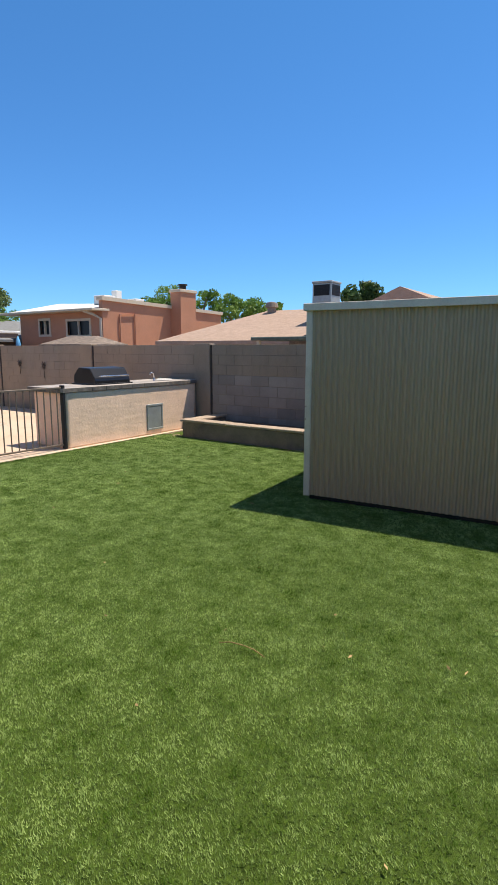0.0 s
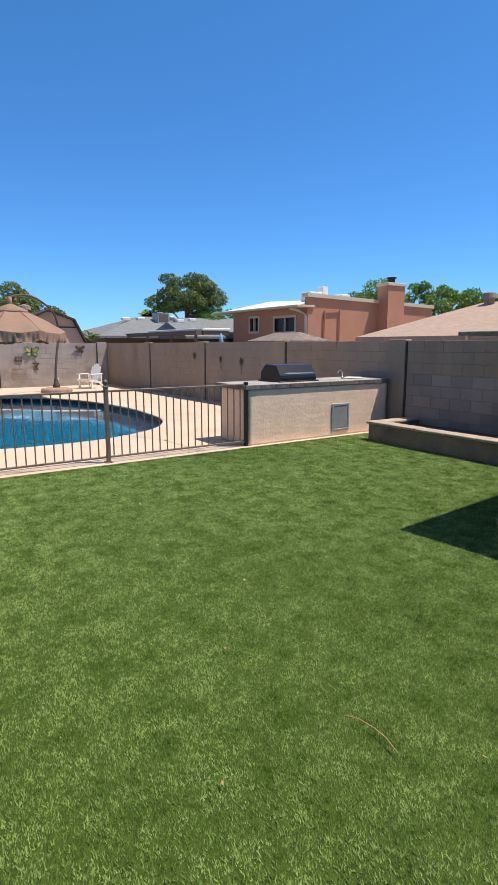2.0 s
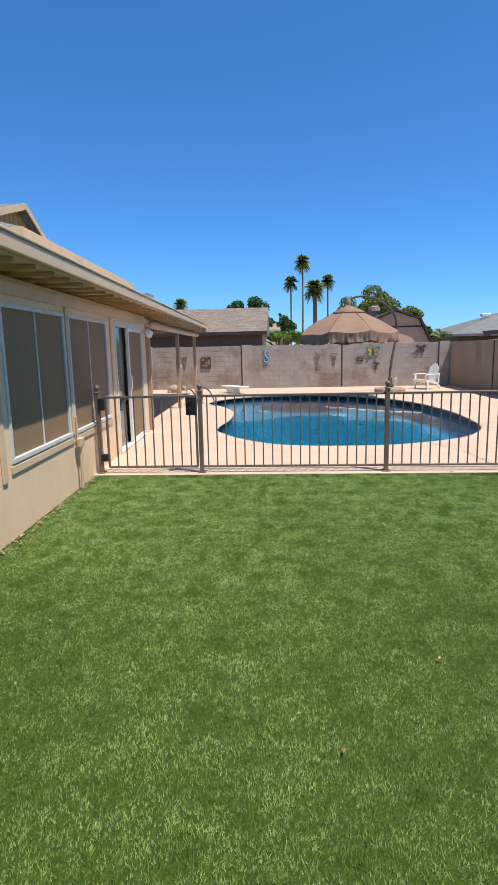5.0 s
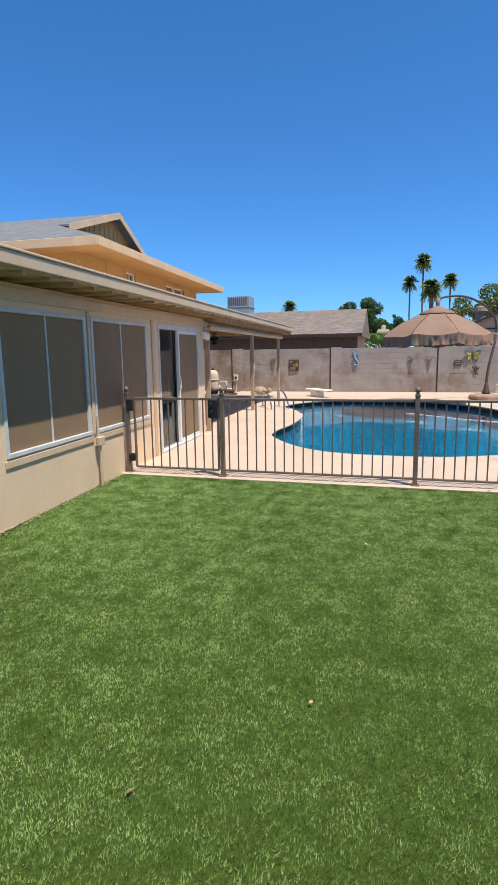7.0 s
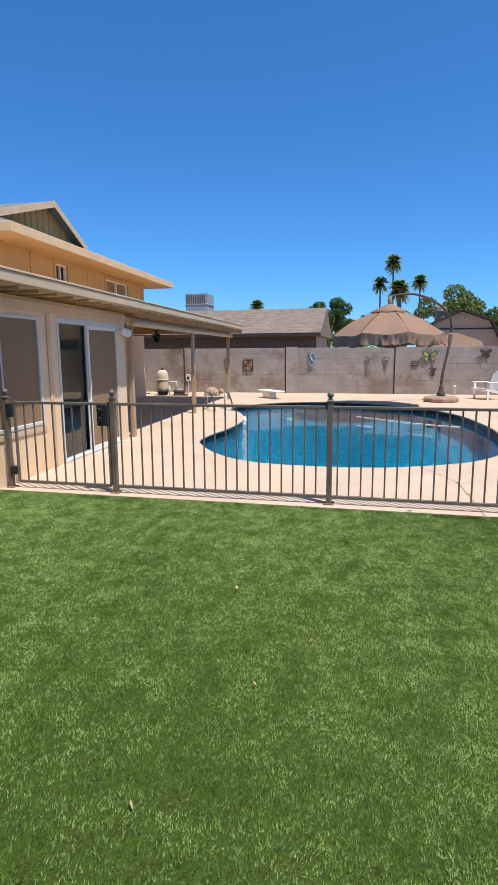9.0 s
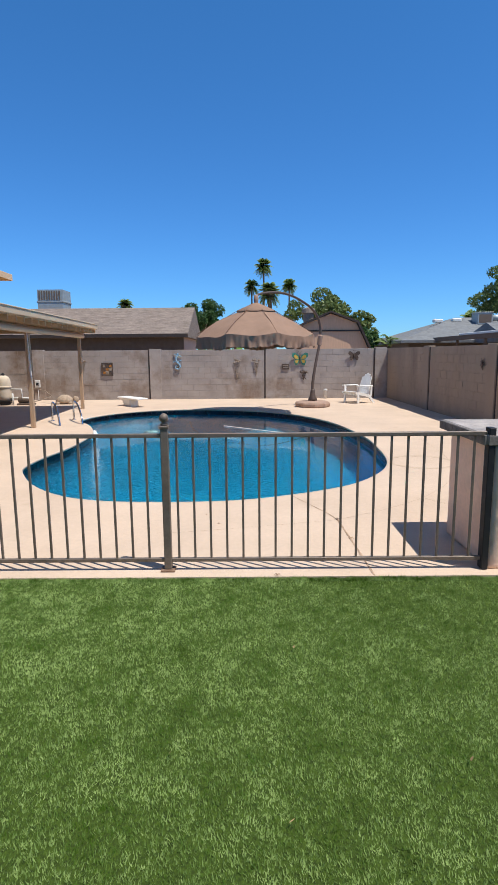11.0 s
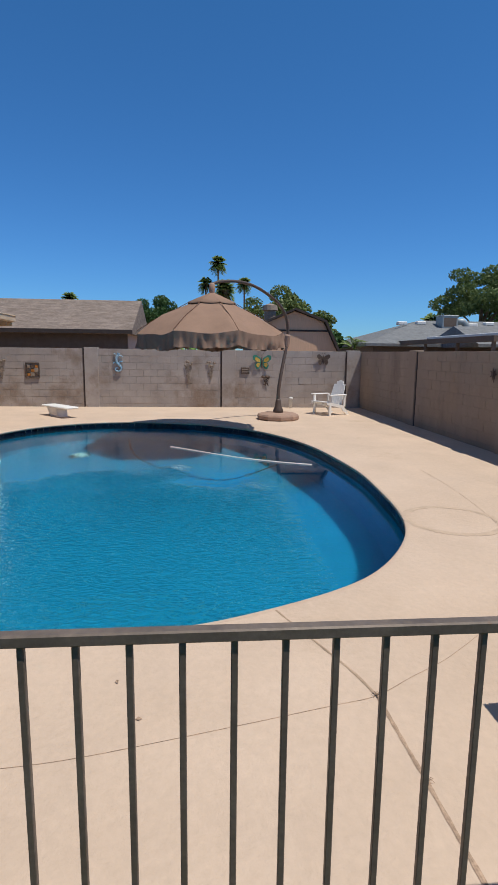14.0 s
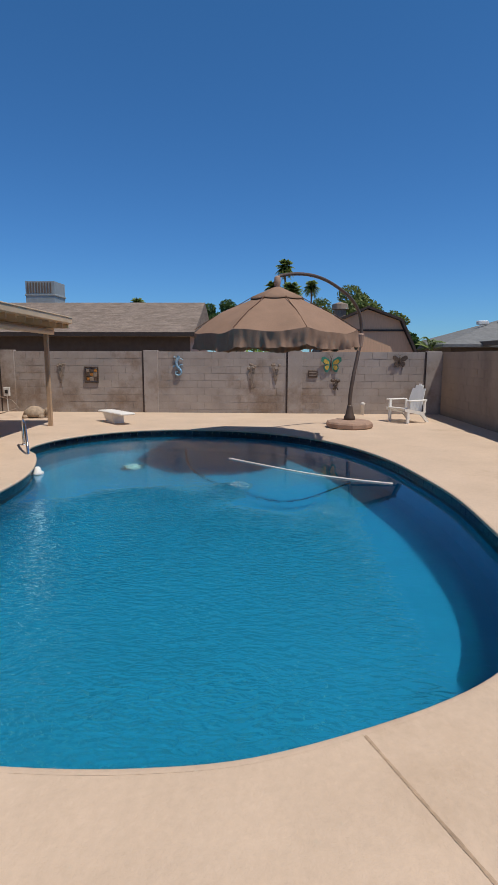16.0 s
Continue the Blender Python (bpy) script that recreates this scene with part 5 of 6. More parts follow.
butterfly(on_back_wall("butterfly_ornament", 6.0, 1.36, "yellow and green metal butterfly on the block wall"), 0.85, ("green_metal", "green_metal", "yellow_metal"))
butterfly(on_back_wall("butterfly_ornament", 7.88, 1.46, "small dark metal butterfly on the block wall"), 0.62, ("art_iron", "art_iron"))
root = on_back_wall("wall_plaque", 5.50, 1.11, "small brown plaque on the block wall")
s = Mesh()
s.box(0.0, 0.025, -0.13, 0.13, -0.10, 0.10, ch=0.006)
s.obj("panel", "art_iron", root)
s = Mesh()
s.box(0.026, 0.032, -0.10, 0.10, 0.02, 0.05)
s.box(0.026, 0.032, -0.10, 0.10, -0.05, -0.02)
s.obj("raised_bars", "art_tan", root)


def sunflower(x, z, h, label):
    root = empty("iron_flower", pose(x, WALL_Y + 0.018 * (x - WALL_X), z), label, "wall ornament", "ornaments on the side wall")
    for k in range(7):
        a = 2 * math.pi * k / 7
        s = Mesh()
        s.add([(0.03 * math.cos(a + 1.57), -0.02, 0.03 * math.sin(a + 1.57)), (0.13 * math.cos(a), -0.035, 0.13 * math.sin(a)), (0.03 * math.cos(a - 1.57), -0.02, 0.03 * math.sin(a - 1.57)),
               (0.06 * math.cos(a), -0.045, 0.06 * math.sin(a))], [(0, 1, 3), (3, 1, 2), (0, 3, 2), (2, 1, 0)])
        s.obj("petal", "art_iron", root)
    s = Mesh()
    s.tube([(0, -0.01, 0), (0.0, -0.05, 0)], 0.04, 10)
    s.obj("centre", "art_iron", root)
    s = Mesh()
    s.tube([(0, -0.02, -0.02), (0.02, -0.03, -h * 0.5), (0, -0.02, -h)], 0.008, 6)
    s.obj("stem", "art_iron", root)


sunflower(-13.55, 1.24, 0.28, "dark iron flower hung on the side wall")
sunflower(-12.5, 1.2, 0.34, "dark iron ornament hung on the side wall")
sunflower(-15.1, 1.33, 0.14, "small pale ornament on the side wall")
root = empty("folded_umbrella", pose(-14.1, 9.55, -0.08), "blue folded umbrella standing behind the wall", "umbrella")
s = Mesh()
s.lathe([(0.02, 0.0), (0.02, 1.2), (0.09, 1.25), (0.11, 1.5), (0.07, 1.85), (0.02, 2.06)], (0, 0, 0), 10)
s.obj("folded_cloth", "blue_cloth", root, smooth=True)


# ---- neighbours ----
def prism(me, pts, y0, y1, axis="y", mi=0):
    """A prism from a profile of (a, z) pairs, run along the other plan axis."""
    n = len(pts)
    vs = [(a, y, z) if axis == "y" else (y, a, z) for y in (y0, y1) for a, z in pts]
    me.add(vs, [tuple(range(n)), tuple(reversed(range(n, 2 * n)))] + [(i, (i + 1) % n, n + (i + 1) % n, n + i) for i in range(n)], mi)
    return me


def gable_roof(me, x0, x1, y0, y1, ze, zr, t=0.12, hip0=0.0, hip1=0.0):
    """A roof with its ridge along y, its ends drawn in by hip0 and hip1."""
    xm = (x0 + x1) / 2
    top = [(x0, y0, ze), (x1, y0, ze), (x1, y1, ze), (x0, y1, ze), (xm, y0 + hip0, zr), (xm, y1 - hip1, zr)]
    low = [(x, y, z - t) for x, y, z in top]
    me.add(top + low, [(1, 2, 5, 4), (3, 0, 4, 5), (0, 1, 4), (2, 3, 5), (6, 9, 8, 7), (0, 6, 7, 1), (1, 7, 8, 2), (2, 8, 9, 3), (3, 9, 6, 0)])
    return me


def neighbour_back():
    root = empty("neighbour_house", pose(0, 0, -0.09), "low brown house with a shingle roof behind the wall", "house", "neighbouring houses")
    r = Mesh()
    gable_roof(r, -32.7, -26.35, -24.0, 1.70, 2.50, 3.80, 0.14)
    r.obj("roof", "shingle", root)
    w = Mesh()
    w.box(-32.2, -26.9, -23.5, 1.45, 0, 2.37)
    w.obj("wall", "wall_dark", root)
    g = Mesh()
    prism(g, [(-32.15, 2.372), (-26.95, 2.372), (-29.5, 3.55)], 1.40, 1.47, "y")
    g.box(-32.2, -26.9, 1.452, 1.48, 0, 2.371)
    g.obj("gable", "wall_pink", root)
    f = Mesh()
    f.box(-26.345, -26.32, -24.0, 1.70, 2.36, 2.50)
    f.obj("fascia", "roof_edge", root)
    ac = empty("rooftop_cooler", pose(-31.3, -5.45, 2.85), "pale louvred evaporative cooler on the roof", "cooler")
    b = Mesh()
    b.box(-0.6, 0.6, -0.62, 0.62, 0.0, 1.25)
    b.box(-0.62, 0.62, -0.66, 0.66, 1.25, 1.33, ch=0.02)
    b.obj("cabinet", "metal_grey", ac)
    b = Mesh()
    b.box(0.601, 0.606, -0.56, 0.56, 1.32, 1.83)
    b.box(-0.6, 0.6, -0.62, 0.62, 1.331, 1.86)
    b.obj("top", "metal_grey", ac)
    for k in range(9):
        l = Mesh()
        l.box(0.607, 0.63, -0.54 + k * 0.122, -0.48 + k * 0.122, 1.37, 1.80)
        l.obj("louvre", "wall_dark", ac)
    v = empty("roof_vent_pipe", pose(-30.9, -8.6, 3.0), "small dark roof vent on shingles", "vent")
    b = Mesh()
    b.lathe([(0.2, 0), (0.2, 0.7), (0.28, 0.72), (0.26, 0.85)], (0, 0, 0), 10)
    b.obj("cowl", "wall_dark", v)
    c = empty("chimney", pose(-52.9, 1.82, -0.09), "white chimney top of a far house", "chimney")
    b = Mesh()
    b.box(-0.35, 0.35, -0.5, 0.5, 0, 3.65, ch=0.02)
    b.box(-0.42, 0.42, -0.57, 0.57, 3.3, 3.5, ch=0.02)
    b.lathe([(0.2, 0), (0.2, 0.3), (0.08, 0.34)], (0, 0, 3.65), 10)
    b.obj("stack", "cream", c)


neighbour_back()


def barn():
    root = empty("gambrel_barn", pose(0, 0, -0.09), "tan wooden storage barn with a dark gambrel roof edge", "shed")
    prof = [(5.85, 1.7), (6.32, 2.82), (7.45, 3.30), (8.56, 2.90), (9.12, 1.75)]
    w = Mesh()
    prism(w, [(5.95, 0), (5.95, 1.8), (6.40, 2.76), (7.45, 3.20), (8.48, 2.84), (9.0, 1.8), (9.0, 0)], -28.5, -25.5, "x")
    w.obj("wall", "barn", root)
    r = Mesh()
    outer = prof
    inner = [(y + (0.05 if y < 7.4 else -0.05 if y > 7.5 else 0), z - 0.07) for y, z in prof]
    n = len(prof)
    for k in range(n - 1):
        a, b, c, d = outer[k], outer[k + 1], inner[k + 1], inner[k]
        prism(r, [a, b, c, d], -28.7, -25.32, "x")
    r.obj("roof", "roof_edge", root)
    b = Mesh()
    b.box(-25.498, -25.47, 6.15, 8.75, 2.50, 2.56)
    b.obj("band", "roof_edge", root)
    t = Mesh()
    t.lathe([(0.22, 0), (0.22, 0.35), (0.30, 0.37), (0.27, 0.55), (0.05, 0.62)], (-27.0, 6.75, 2.95), 12)
    t.obj("turbine_vent", "art_tan", root)


barn()


def neighbour_grey():
    root = empty("neighbour_house", pose(0, 0, -0.09), "single-storey house with a pale grey shingle roof", "house", "neighbouring houses")
    r = Mesh()
    gable_roof(r, -46.5, -36.0, 13.2, 30.0, 2.35, 3.95, 0.15, hip0=5.0)
    r.obj("roof", "shingle_grey", root)
    w = Mesh()
    w.box(-46.0, -36.6, 13.8, 29.5, 0, 2.2)
    w.obj("wall", "wall_dark", root)
    for x, y in ((-40.2, 16.7), (-40.4, 18.0), (-40.0, 21.2), (-40.4, 22.5)):
        v = Mesh()
        z = 2.35 + (x + 36.0) / -5.25 * 1.6 - 0.05
        v.box(x - 0.2, x + 0.2, y - 0.3, y + 0.3, z, z + 0.22, ch=0.04)
        v.obj("roof_vent", "white", root)
    g = Mesh()
    gable_roof(g, -38.5, -32.0, 17.6, 20.6, 2.3, 3.3, 0.14, hip0=0.2)
    g.v = [(x, y, z) for x, y, z in g.v]
    g.obj("front_roof", "shingle_grey", root)
    ac = empty("rooftop_cooler", pose(-39.9, 19.5, 3.2), "grey evaporative cooler on a roof stand", "cooler")
    b = Mesh()
    b.box(-0.5, 0.5, -0.5, 0.5, 0.12, 0.85, ch=0.02)
    b.box(-0.53, 0.53, -0.53, 0.53, 0.851, 0.9, ch=0.02)
    b.obj("cabinet", "metal_grey", ac)
    b = Mesh()
    b.box(0.501, 0.507, -0.4, 0.4, 0.2, 0.75)
    b.obj("grille", "wall_dark", ac)
    b = Mesh()
    b.tube([(0.2, 0.45, 0.5), (0.2, 0.95, 0.55), (0.2, 1.2, 0.3), (0.2, 1.3, -0.1)], 0.2, 10)
    b.obj("duct", "metal_grey", ac, smooth=True)
    for x, y in ((-0.45, -0.45), (0.45, -0.45), (-0.45, 0.45), (0.45, 0.45)):
        b = Mesh()
        b.box(x - 0.03, x + 0.03, y - 0.03, y + 0.03, -0.4, 0.12)
        b.obj("leg", "metal_grey", ac)
    p = empty("neighbour_patio", pose(0, 0, -0.09), "white-edged flat patio roof with brown beams", "patio cover")
    b = Mesh()
    b.box(-33.5, -26.2, 15.6, 17.4, 2.52, 2.64, ch=0.02)
    b.obj("roof", "white", p)
    b = Mesh()
    b.box(-38.0, -26.2, 15.2, 15.55, 2.28, 2.50)
    b.box(-26.5, -26.25, 15.7, 17.3, 2.28, 2.50)
    b.obj("beam", "wall_dark", p)
    for x in (-37, -33, -29.5, -26.5):
        b = Mesh()
        b.box(x - 0.06, x + 0.06, 15.3, 15.42, 0, 2.28)
        b.obj("post", "wall_dark", p)


neighbour_grey()


def neighbour_orange():
    root = empty("neighbour_house", pose(0, 0, -0.09), "two-storey terracotta stucco house with cream roof trim", "house", "neighbouring houses")
    X, Y = -26.95, 23.55
    w = Mesh()
    holes = [(-30.4, -28.2, 2.62, 3.50), (-33.4, -32.35, 2.70, 3.62)]
    x = -35.7
    for a, b, c, d in sorted(holes):
        w.box(x, a, Y, Y + 0.3, 0, 4.05)
        w.box(a, b, Y, Y + 0.3, 0, c)
        w.box(a, b, Y, Y + 0.3, d, 4.05)
        x = b
    w.box(x, X, Y, Y + 0.3, 0, 4.05)
    w.box(-35.7, -35.4, Y + 0.301, 36, 0, 4.05)
    w.obj("wall", "orange", root)
    s = Mesh()
    s.add([(X - 0.3, Y, 0), (X, Y, 0), (X, 35.5, 0), (X - 0.3, 35.5, 0), (X - 0.3, Y + 0.0, 4.72), (X, Y, 4.72), (X, 35.5, 4.42), (X - 0.3, 35.5, 4.42)],
          [(0, 3, 2, 1), (4, 5, 6, 7), (0, 1, 5, 4), (1, 2, 6, 5), (2, 3, 7, 6), (3, 0, 4, 7)])
    s.v = [(x + 0.004, y + 0.004, z) for x, y, z in s.v]
    s.obj("parapet_wall", "orange", root)
    c = Mesh()
    c.add([(X - 0.4, Y - 0.12, 4.70), (X + 0.14, Y - 0.12, 4.70), (X + 0.14, 35.6, 4.40), (X - 0.4, 35.6, 4.40), (X - 0.4, Y - 0.12, 4.93), (X + 0.14, Y - 0.12, 4.93), (X + 0.14, 35.6, 4.63), (X - 0.4, 35.6, 4.63)],
          [(0, 3, 2, 1), (4, 5, 6, 7), (0, 1, 5, 4), (1, 2, 6, 5), (2, 3, 7, 6), (3, 0, 4, 7)])
    c.obj("parapet_cap", "cream", root)
    f = Mesh()
    f.box(-37.2, X + 0.1, Y - 0.9, Y + 0.5, 4.06, 4.20, ch=0.02)
    f.obj("eave", "cream", root)
    r = Mesh()
    # a coated roof that rises away from the eave
    top = [(-36.9, Y - 0.3, 4.24), (X - 0.42, Y - 0.3, 4.24), (X - 0.42, Y + 1.4, 4.60), (-35.3, Y + 3.0, 5.05), (-36.9, Y + 3.0, 4.95), (-36.9, 35.0, 4.95), (X - 0.42, 35.0, 4.60)]
    low = [(x, y, 4.205) for x, y, z in top]
    r.add(top + low, [(0, 1, 2, 3, 4), (4, 3, 2, 6, 5), (13, 12, 11, 10, 9, 8, 7), (0, 7, 8, 1), (1, 8, 9, 2), (2, 9, 13, 6), (6, 13, 12, 5), (5, 12, 11, 4), (4, 11, 7, 0)])
    r.obj("white_roof", "white", root)
    ch = Mesh()
    ch.box(X, X + 0.95, 29.72, 31.35, 0, 5.66)
    ch.obj("chimney", "orange", root)
    ch = Mesh()
    ch.box(X - 0.08, X + 1.03, 29.62, 31.45, 5.661, 5.86, ch=0.02)
    ch.obj("chimney_cap", "cream", root)
    ch = Mesh()
    ch.lathe([(0.25, 0), (0.25, 0.3), (0.34, 0.32), (0.34, 0.4)], (X + 0.47, 30.5, 5.86), 12)
    ch.obj("flue", "dark", root)
    for a, b, c0, d in holes:
        win = new("window")
        win.parent = root
        q = Mesh()
        for x0, x1, z0, z1 in ((a - 0.15, b + 0.15, d, d + 0.15), (a - 0.15, b + 0.15, c0 - 0.15, c0), (a - 0.15, a, c0 + 0.001, d - 0.001), (b, b + 0.15, c0 + 0.001, d - 0.001), ((a + b) / 2 - 0.04, (a + b) / 2 + 0.04, c0 + 0.001, d - 0.001)):
            q.box(x0, x1, Y - 0.05, Y + 0.1, z0, z1)
        q.obj("frame", "cream", win)
        q = Mesh()
        q.box(a, b, Y + 0.12, Y + 0.14, c0, d)
        q.obj("pane", "grill", win)
    d = Mesh()
    d.tube([(X - 0.9, Y - 0.75, 4.05), (X - 0.5, Y - 0.3, 3.85), (X - 0.12, Y - 0.06, 3.6), (X - 0.12, Y - 0.06, 0.0)], 0.09, 8)
    d.obj("downpipe", "cream", root)
    d = Mesh()
    d.tube([(X + 0.08, 24.9, 0.0), (X + 0.08, 24.9, 3.9), (X + 0.08, 26.2, 3.98), (X + 0.08, 26.2, 0)], 0.05, 6)
    d.obj("conduit", "orange", root)
    v = Mesh()
    for x, y, w_, h in ((-28.6, 25.2, 0.5, 0.45), (-28.9, 26.5, 0.25, 0.9), (-27.9, 27.3, 0.4, 0.35)):
        v.box(x - w_, x + w_, y - w_, y + w_, 4.6, 4.72 + h, ch=0.03)
    v.obj("roof_plant", "white", root)
    sh = empty("neighbour_shed", pose(0, 0, -0.09), "small brown shingle-roofed shed behind the wall", "shed")
    r = Mesh()
    gable_roof(r, 19.6, 22.4, -27.9, -23.5, 1.98, 2.45, 0.1, 0.9, 0.9)
    r.v = [(y, x, z) for x, y, z in r.v]
    r.f = [list(reversed(f)) for f in r.f]
    r.obj("roof", "shingle", sh)
    r = Mesh()
    r.box(-27.5, -23.9, 19.9, 22.1, 0, 1.86)
    r.obj("wall", "wall_dark", sh)
    root = empty("neighbour_wing", pose(0, 0, -0.09), "low flat-roofed brown house wing", "house", "neighbouring houses")
    r = Mesh()
    r.box(-48, -36.0, 25.0, 33.0, 0, 2.5)
    r.obj("wall", "barn", root)
    r = Mesh()
    r.box(-48.5, -35.8, 24.5, 33.0, 2.51, 2.75, ch=0.03)
    r.obj("roof", "white", root)


neighbour_orange()


def neighbour_tan():
    root = empty("neighbour_house", pose(0, 0, -0.09), "low cream house with a wide tan shingle roof", "house", "neighbouring houses")
    r = Mesh()
    top = [(-15.95, 16.9, 2.04), (4.0, 16.9, 2.04), (4.0, 27.5, 2.04), (-15.95, 27.5, 2.04), (-13.9, 22.2, 3.48), (4.0, 22.2, 3.48)]
    low = [(x, y, z - 0.14) for x, y, z in top]
    r.add(top + low, [(0, 1, 5, 4), (2, 3, 4, 5), (3, 0, 4), (1, 2, 5), (9, 8, 7, 6), (0, 6, 7, 1), (1, 7, 8, 2), (2, 8, 9, 3), (3, 9, 6, 0)])
    r.obj("roof", "shingle_tan", root)
    w = Mesh()
    w.box(-15.3, 3.5, 17.5, 27.0, 0, 1.9)
    w.obj("wall", "cream", root)
    v = Mesh()
    v.lathe([(0.2, 0), (0.2, 0.25), (0.3, 0.3), (0.25, 0.5), (0.05, 0.55)], (-13.4, 21.8, 3.3), 12)
    v.obj("turbine_vent", "art_tan", root)
    g = Mesh()
    gable_roof(g, -8.6, -3.6, 15.3, 20.5, 1.98, 2.75, 0.14)
    g.obj("porch_roof", "shingle", root)
    a = empty("patio_awning", pose(0, 0, -0.09), "dull green flat patio awning behind the wall", "awning")
    b = Mesh()
    b.box(-8.9, -5.0, 13.6, 15.2, 1.97, 2.07, ch=0.02)
    b.obj("roof", "awning_metal", a)
    for x in (-8.7, -5.2):
        b = Mesh()
        b.box(x - 0.05, x + 0.05, 13.7, 13.8, 0, 1.97)
        b.obj("post", "cream", a)
    ac = empty("rooftop_cooler", pose(-9.68, 19.87, 2.75), "grey evaporative cooler with dark louvres on the roof", "cooler")
    b = Mesh()
    b.box(-0.40, 0.40, -0.40, 0.40, 0.0, 1.36, ch=0.02)
    b.box(-0.43, 0.43, -0.43, 0.43, 1.361, 1.44, ch=0.02)
    b.obj("cabinet", "metal_grey", ac)
    b = Mesh()
    b.box(-0.33, 0.33, -0.406, -0.401, 0.90, 1.30)
    b.box(0.401, 0.406, -0.33, 0.33, 0.90, 1.30)
    for kz in range(7):
        z = 0.92 + kz * 0.055
        b.box(-0.33, 0.33, -0.416, -0.4065, z, z + 0.02)
        b.box(0.4065, 0.416, -0.33, 0.33, z, z + 0.02)
    b.obj("louvre", "dark", ac)
    g = empty("far_gable_house", pose(0, 0, -0.09), "far reddish gable roof beyond the shed", "house", "neighbouring houses")
    b = Mesh()
    gable_roof(b, -9.7, -7.2, 24.5, 34.0, 3.95, 4.47, 0.2)
    b.obj("roof", "shingle_tan", g)
    b = Mesh()
    b.box(-9.5, -7.4, 24.8, 33.6, 0, 3.75)
    b.obj("wall", "barn", g)


neighbour_tan()


# ---- trees ----
def leaf_cloud(clumps, count, size, material, name, parent, seed, flat=1.0):
    """Many small leaf sprays round the clumps, thicker at their skins."""
    rng = np.random.default_rng(seed)
    c = np.array([(*p, r) for p, r in clumps])
    w = c[:, 3] ** 2
    pick = rng.choice(len(c), count, p=w / w.sum())
    d = rng.normal(size=(count, 3))
    d /= np.linalg.norm(d, axis=1)[:, None]
    rad = c[pick, 3] * (0.55 + 0.5 * rng.random(count) ** 0.6)
    mid = c[pick, :3] + d * rad[:, None] * np.array([1, 1, flat])
    u = rng.normal(size=(count, 3))
    u /= np.linalg.norm(u, axis=1)[:, None]
    v = np.cross(u, d + 0.6 * rng.normal(size=(count, 3)))
    v /= np.linalg.norm(v, axis=1)[:, None] + 1e-6
    s = size * rng.uniform(0.5, 1.3, (count, 1))
    pts = np.stack([mid - u * s, mid + v * s * 0.45, mid + u * s, mid - v * s * 0.45], 1).reshape(-1, 3)
    me = bpy.data.meshes.new(name)
    me.from_pydata(pts.tolist(), [], (np.arange(count * 4).reshape(-1, 4)).tolist())
    me.materials.append(M[material])
    ob = new(name, me)
    ob.parent = parent
    return tagged(ob, kind="stuff")


def tree(at, height, spread, crown_z, material, label, seed, count=7000, size=0.13, clumps=24, flat=0.85, squash=1.0):
    rng = random.Random(seed)
    root = empty("tree", pose(*at), label, "tree", "trees beyond the walls")
    t = Mesh()
    t.tube([(0, 0, 0), (0.05, 0.02, crown_z * 0.5), (0.0, 0.1, crown_z)], [0.22, 0.17, 0.12], 8)
    t.obj("trunk", "bark", root)
    cl = []
    top = height
    for k in range(clumps):
        a = rng.uniform(0, 2 * math.pi)
        r = spread * math.sqrt(rng.random()) * 0.88
        f = 1 - (r / spread) ** 2
        lo, hi = crown_z - (top - crown_z) * 0.45 * f, crown_z + (top - crown_z) * f * squash
        z = rng.uniform(lo, hi)
        cl.append(((r * math.cos(a), r * math.sin(a), z), spread * rng.uniform(0.13, 0.34)))
    cl = [(p, min(r, max(0.2, top - p[2]))) for p, r in cl]
    for p, r in cl[:7]:
        b = Mesh()
        b.tube([(0, 0.05, crown_z * 0.6), (p[0] * 0.5, p[1] * 0.5, (crown_z * 0.7 + p[2]) / 2), p], [0.09, 0.06, 0.025], 6)
        b.obj("limb", "bark", root)
    leaf_cloud(cl, count, size, material, "foliage", root, seed, flat)
    return root


tree((-80, -2.2, -0.09), 9.0, 3.9, 5.6, "leaf_dark", "dark green leafy tree behind the house roof", 11, 8000, 0.22)
tree((-80, 2.2, -0.09), 6.6, 2.4, 4.4, "leaf_dark", "lower green tree past the house roof", 31, 5000, 0.2)
tree((-45, 9.4, -0.09), 6.6, 2.5, 4.7, "leaf_olive", "rounded olive-green tree beyond the wall", 12, 7000)
tree((-46, 12.6, -0.09), 4.9, 1.3, 3.9, "leaf_olive", "small olive-green tree beyond the wall", 13, 2500)
tree((-47, 25.3, -0.09), 8.7, 3.7, 5.6, "leaf_pine", "large ragged grey-green pine above grey roofs", 14, 17000, 0.14, 46, 0.5)
tree((-43.0, 26.5, -0.09), 5.2, 2.6, 3.6, "leaf", "green bushy tree beside the pine", 15, 4500)
tree((-34.2, 38.0, -0.09), 7.5, 2.6, 5.3, "leaf", "bright green tree behind the terracotta house", 16, 5000)
tree((-36.8, 38.0, -0.09), 6.7, 1.8, 5.4, "leaf", "green round tree behind the terracotta house", 17, 3500)
tree((-31.2, 38.0, -0.09), 7.6, 2.2, 5.2, "leaf", "dense green tree by the chimney", 18, 4000)
tree((-27.0, 38.5, -0.09), 6.4, 2.4, 4.7, "leaf", "yellow-green tree behind the tan roof", 19, 5000)
tree((-24.3, 39.0, -0.09), 5.6, 1.2, 4.6, "leaf", "small green tree behind the tan roof", 20, 2500)
tree((-60.0, 37.0, -0.09), 4.9, 3.0, 3.2, "leaf", "far green tree behind low roofs", 21, 4000, 0.22)
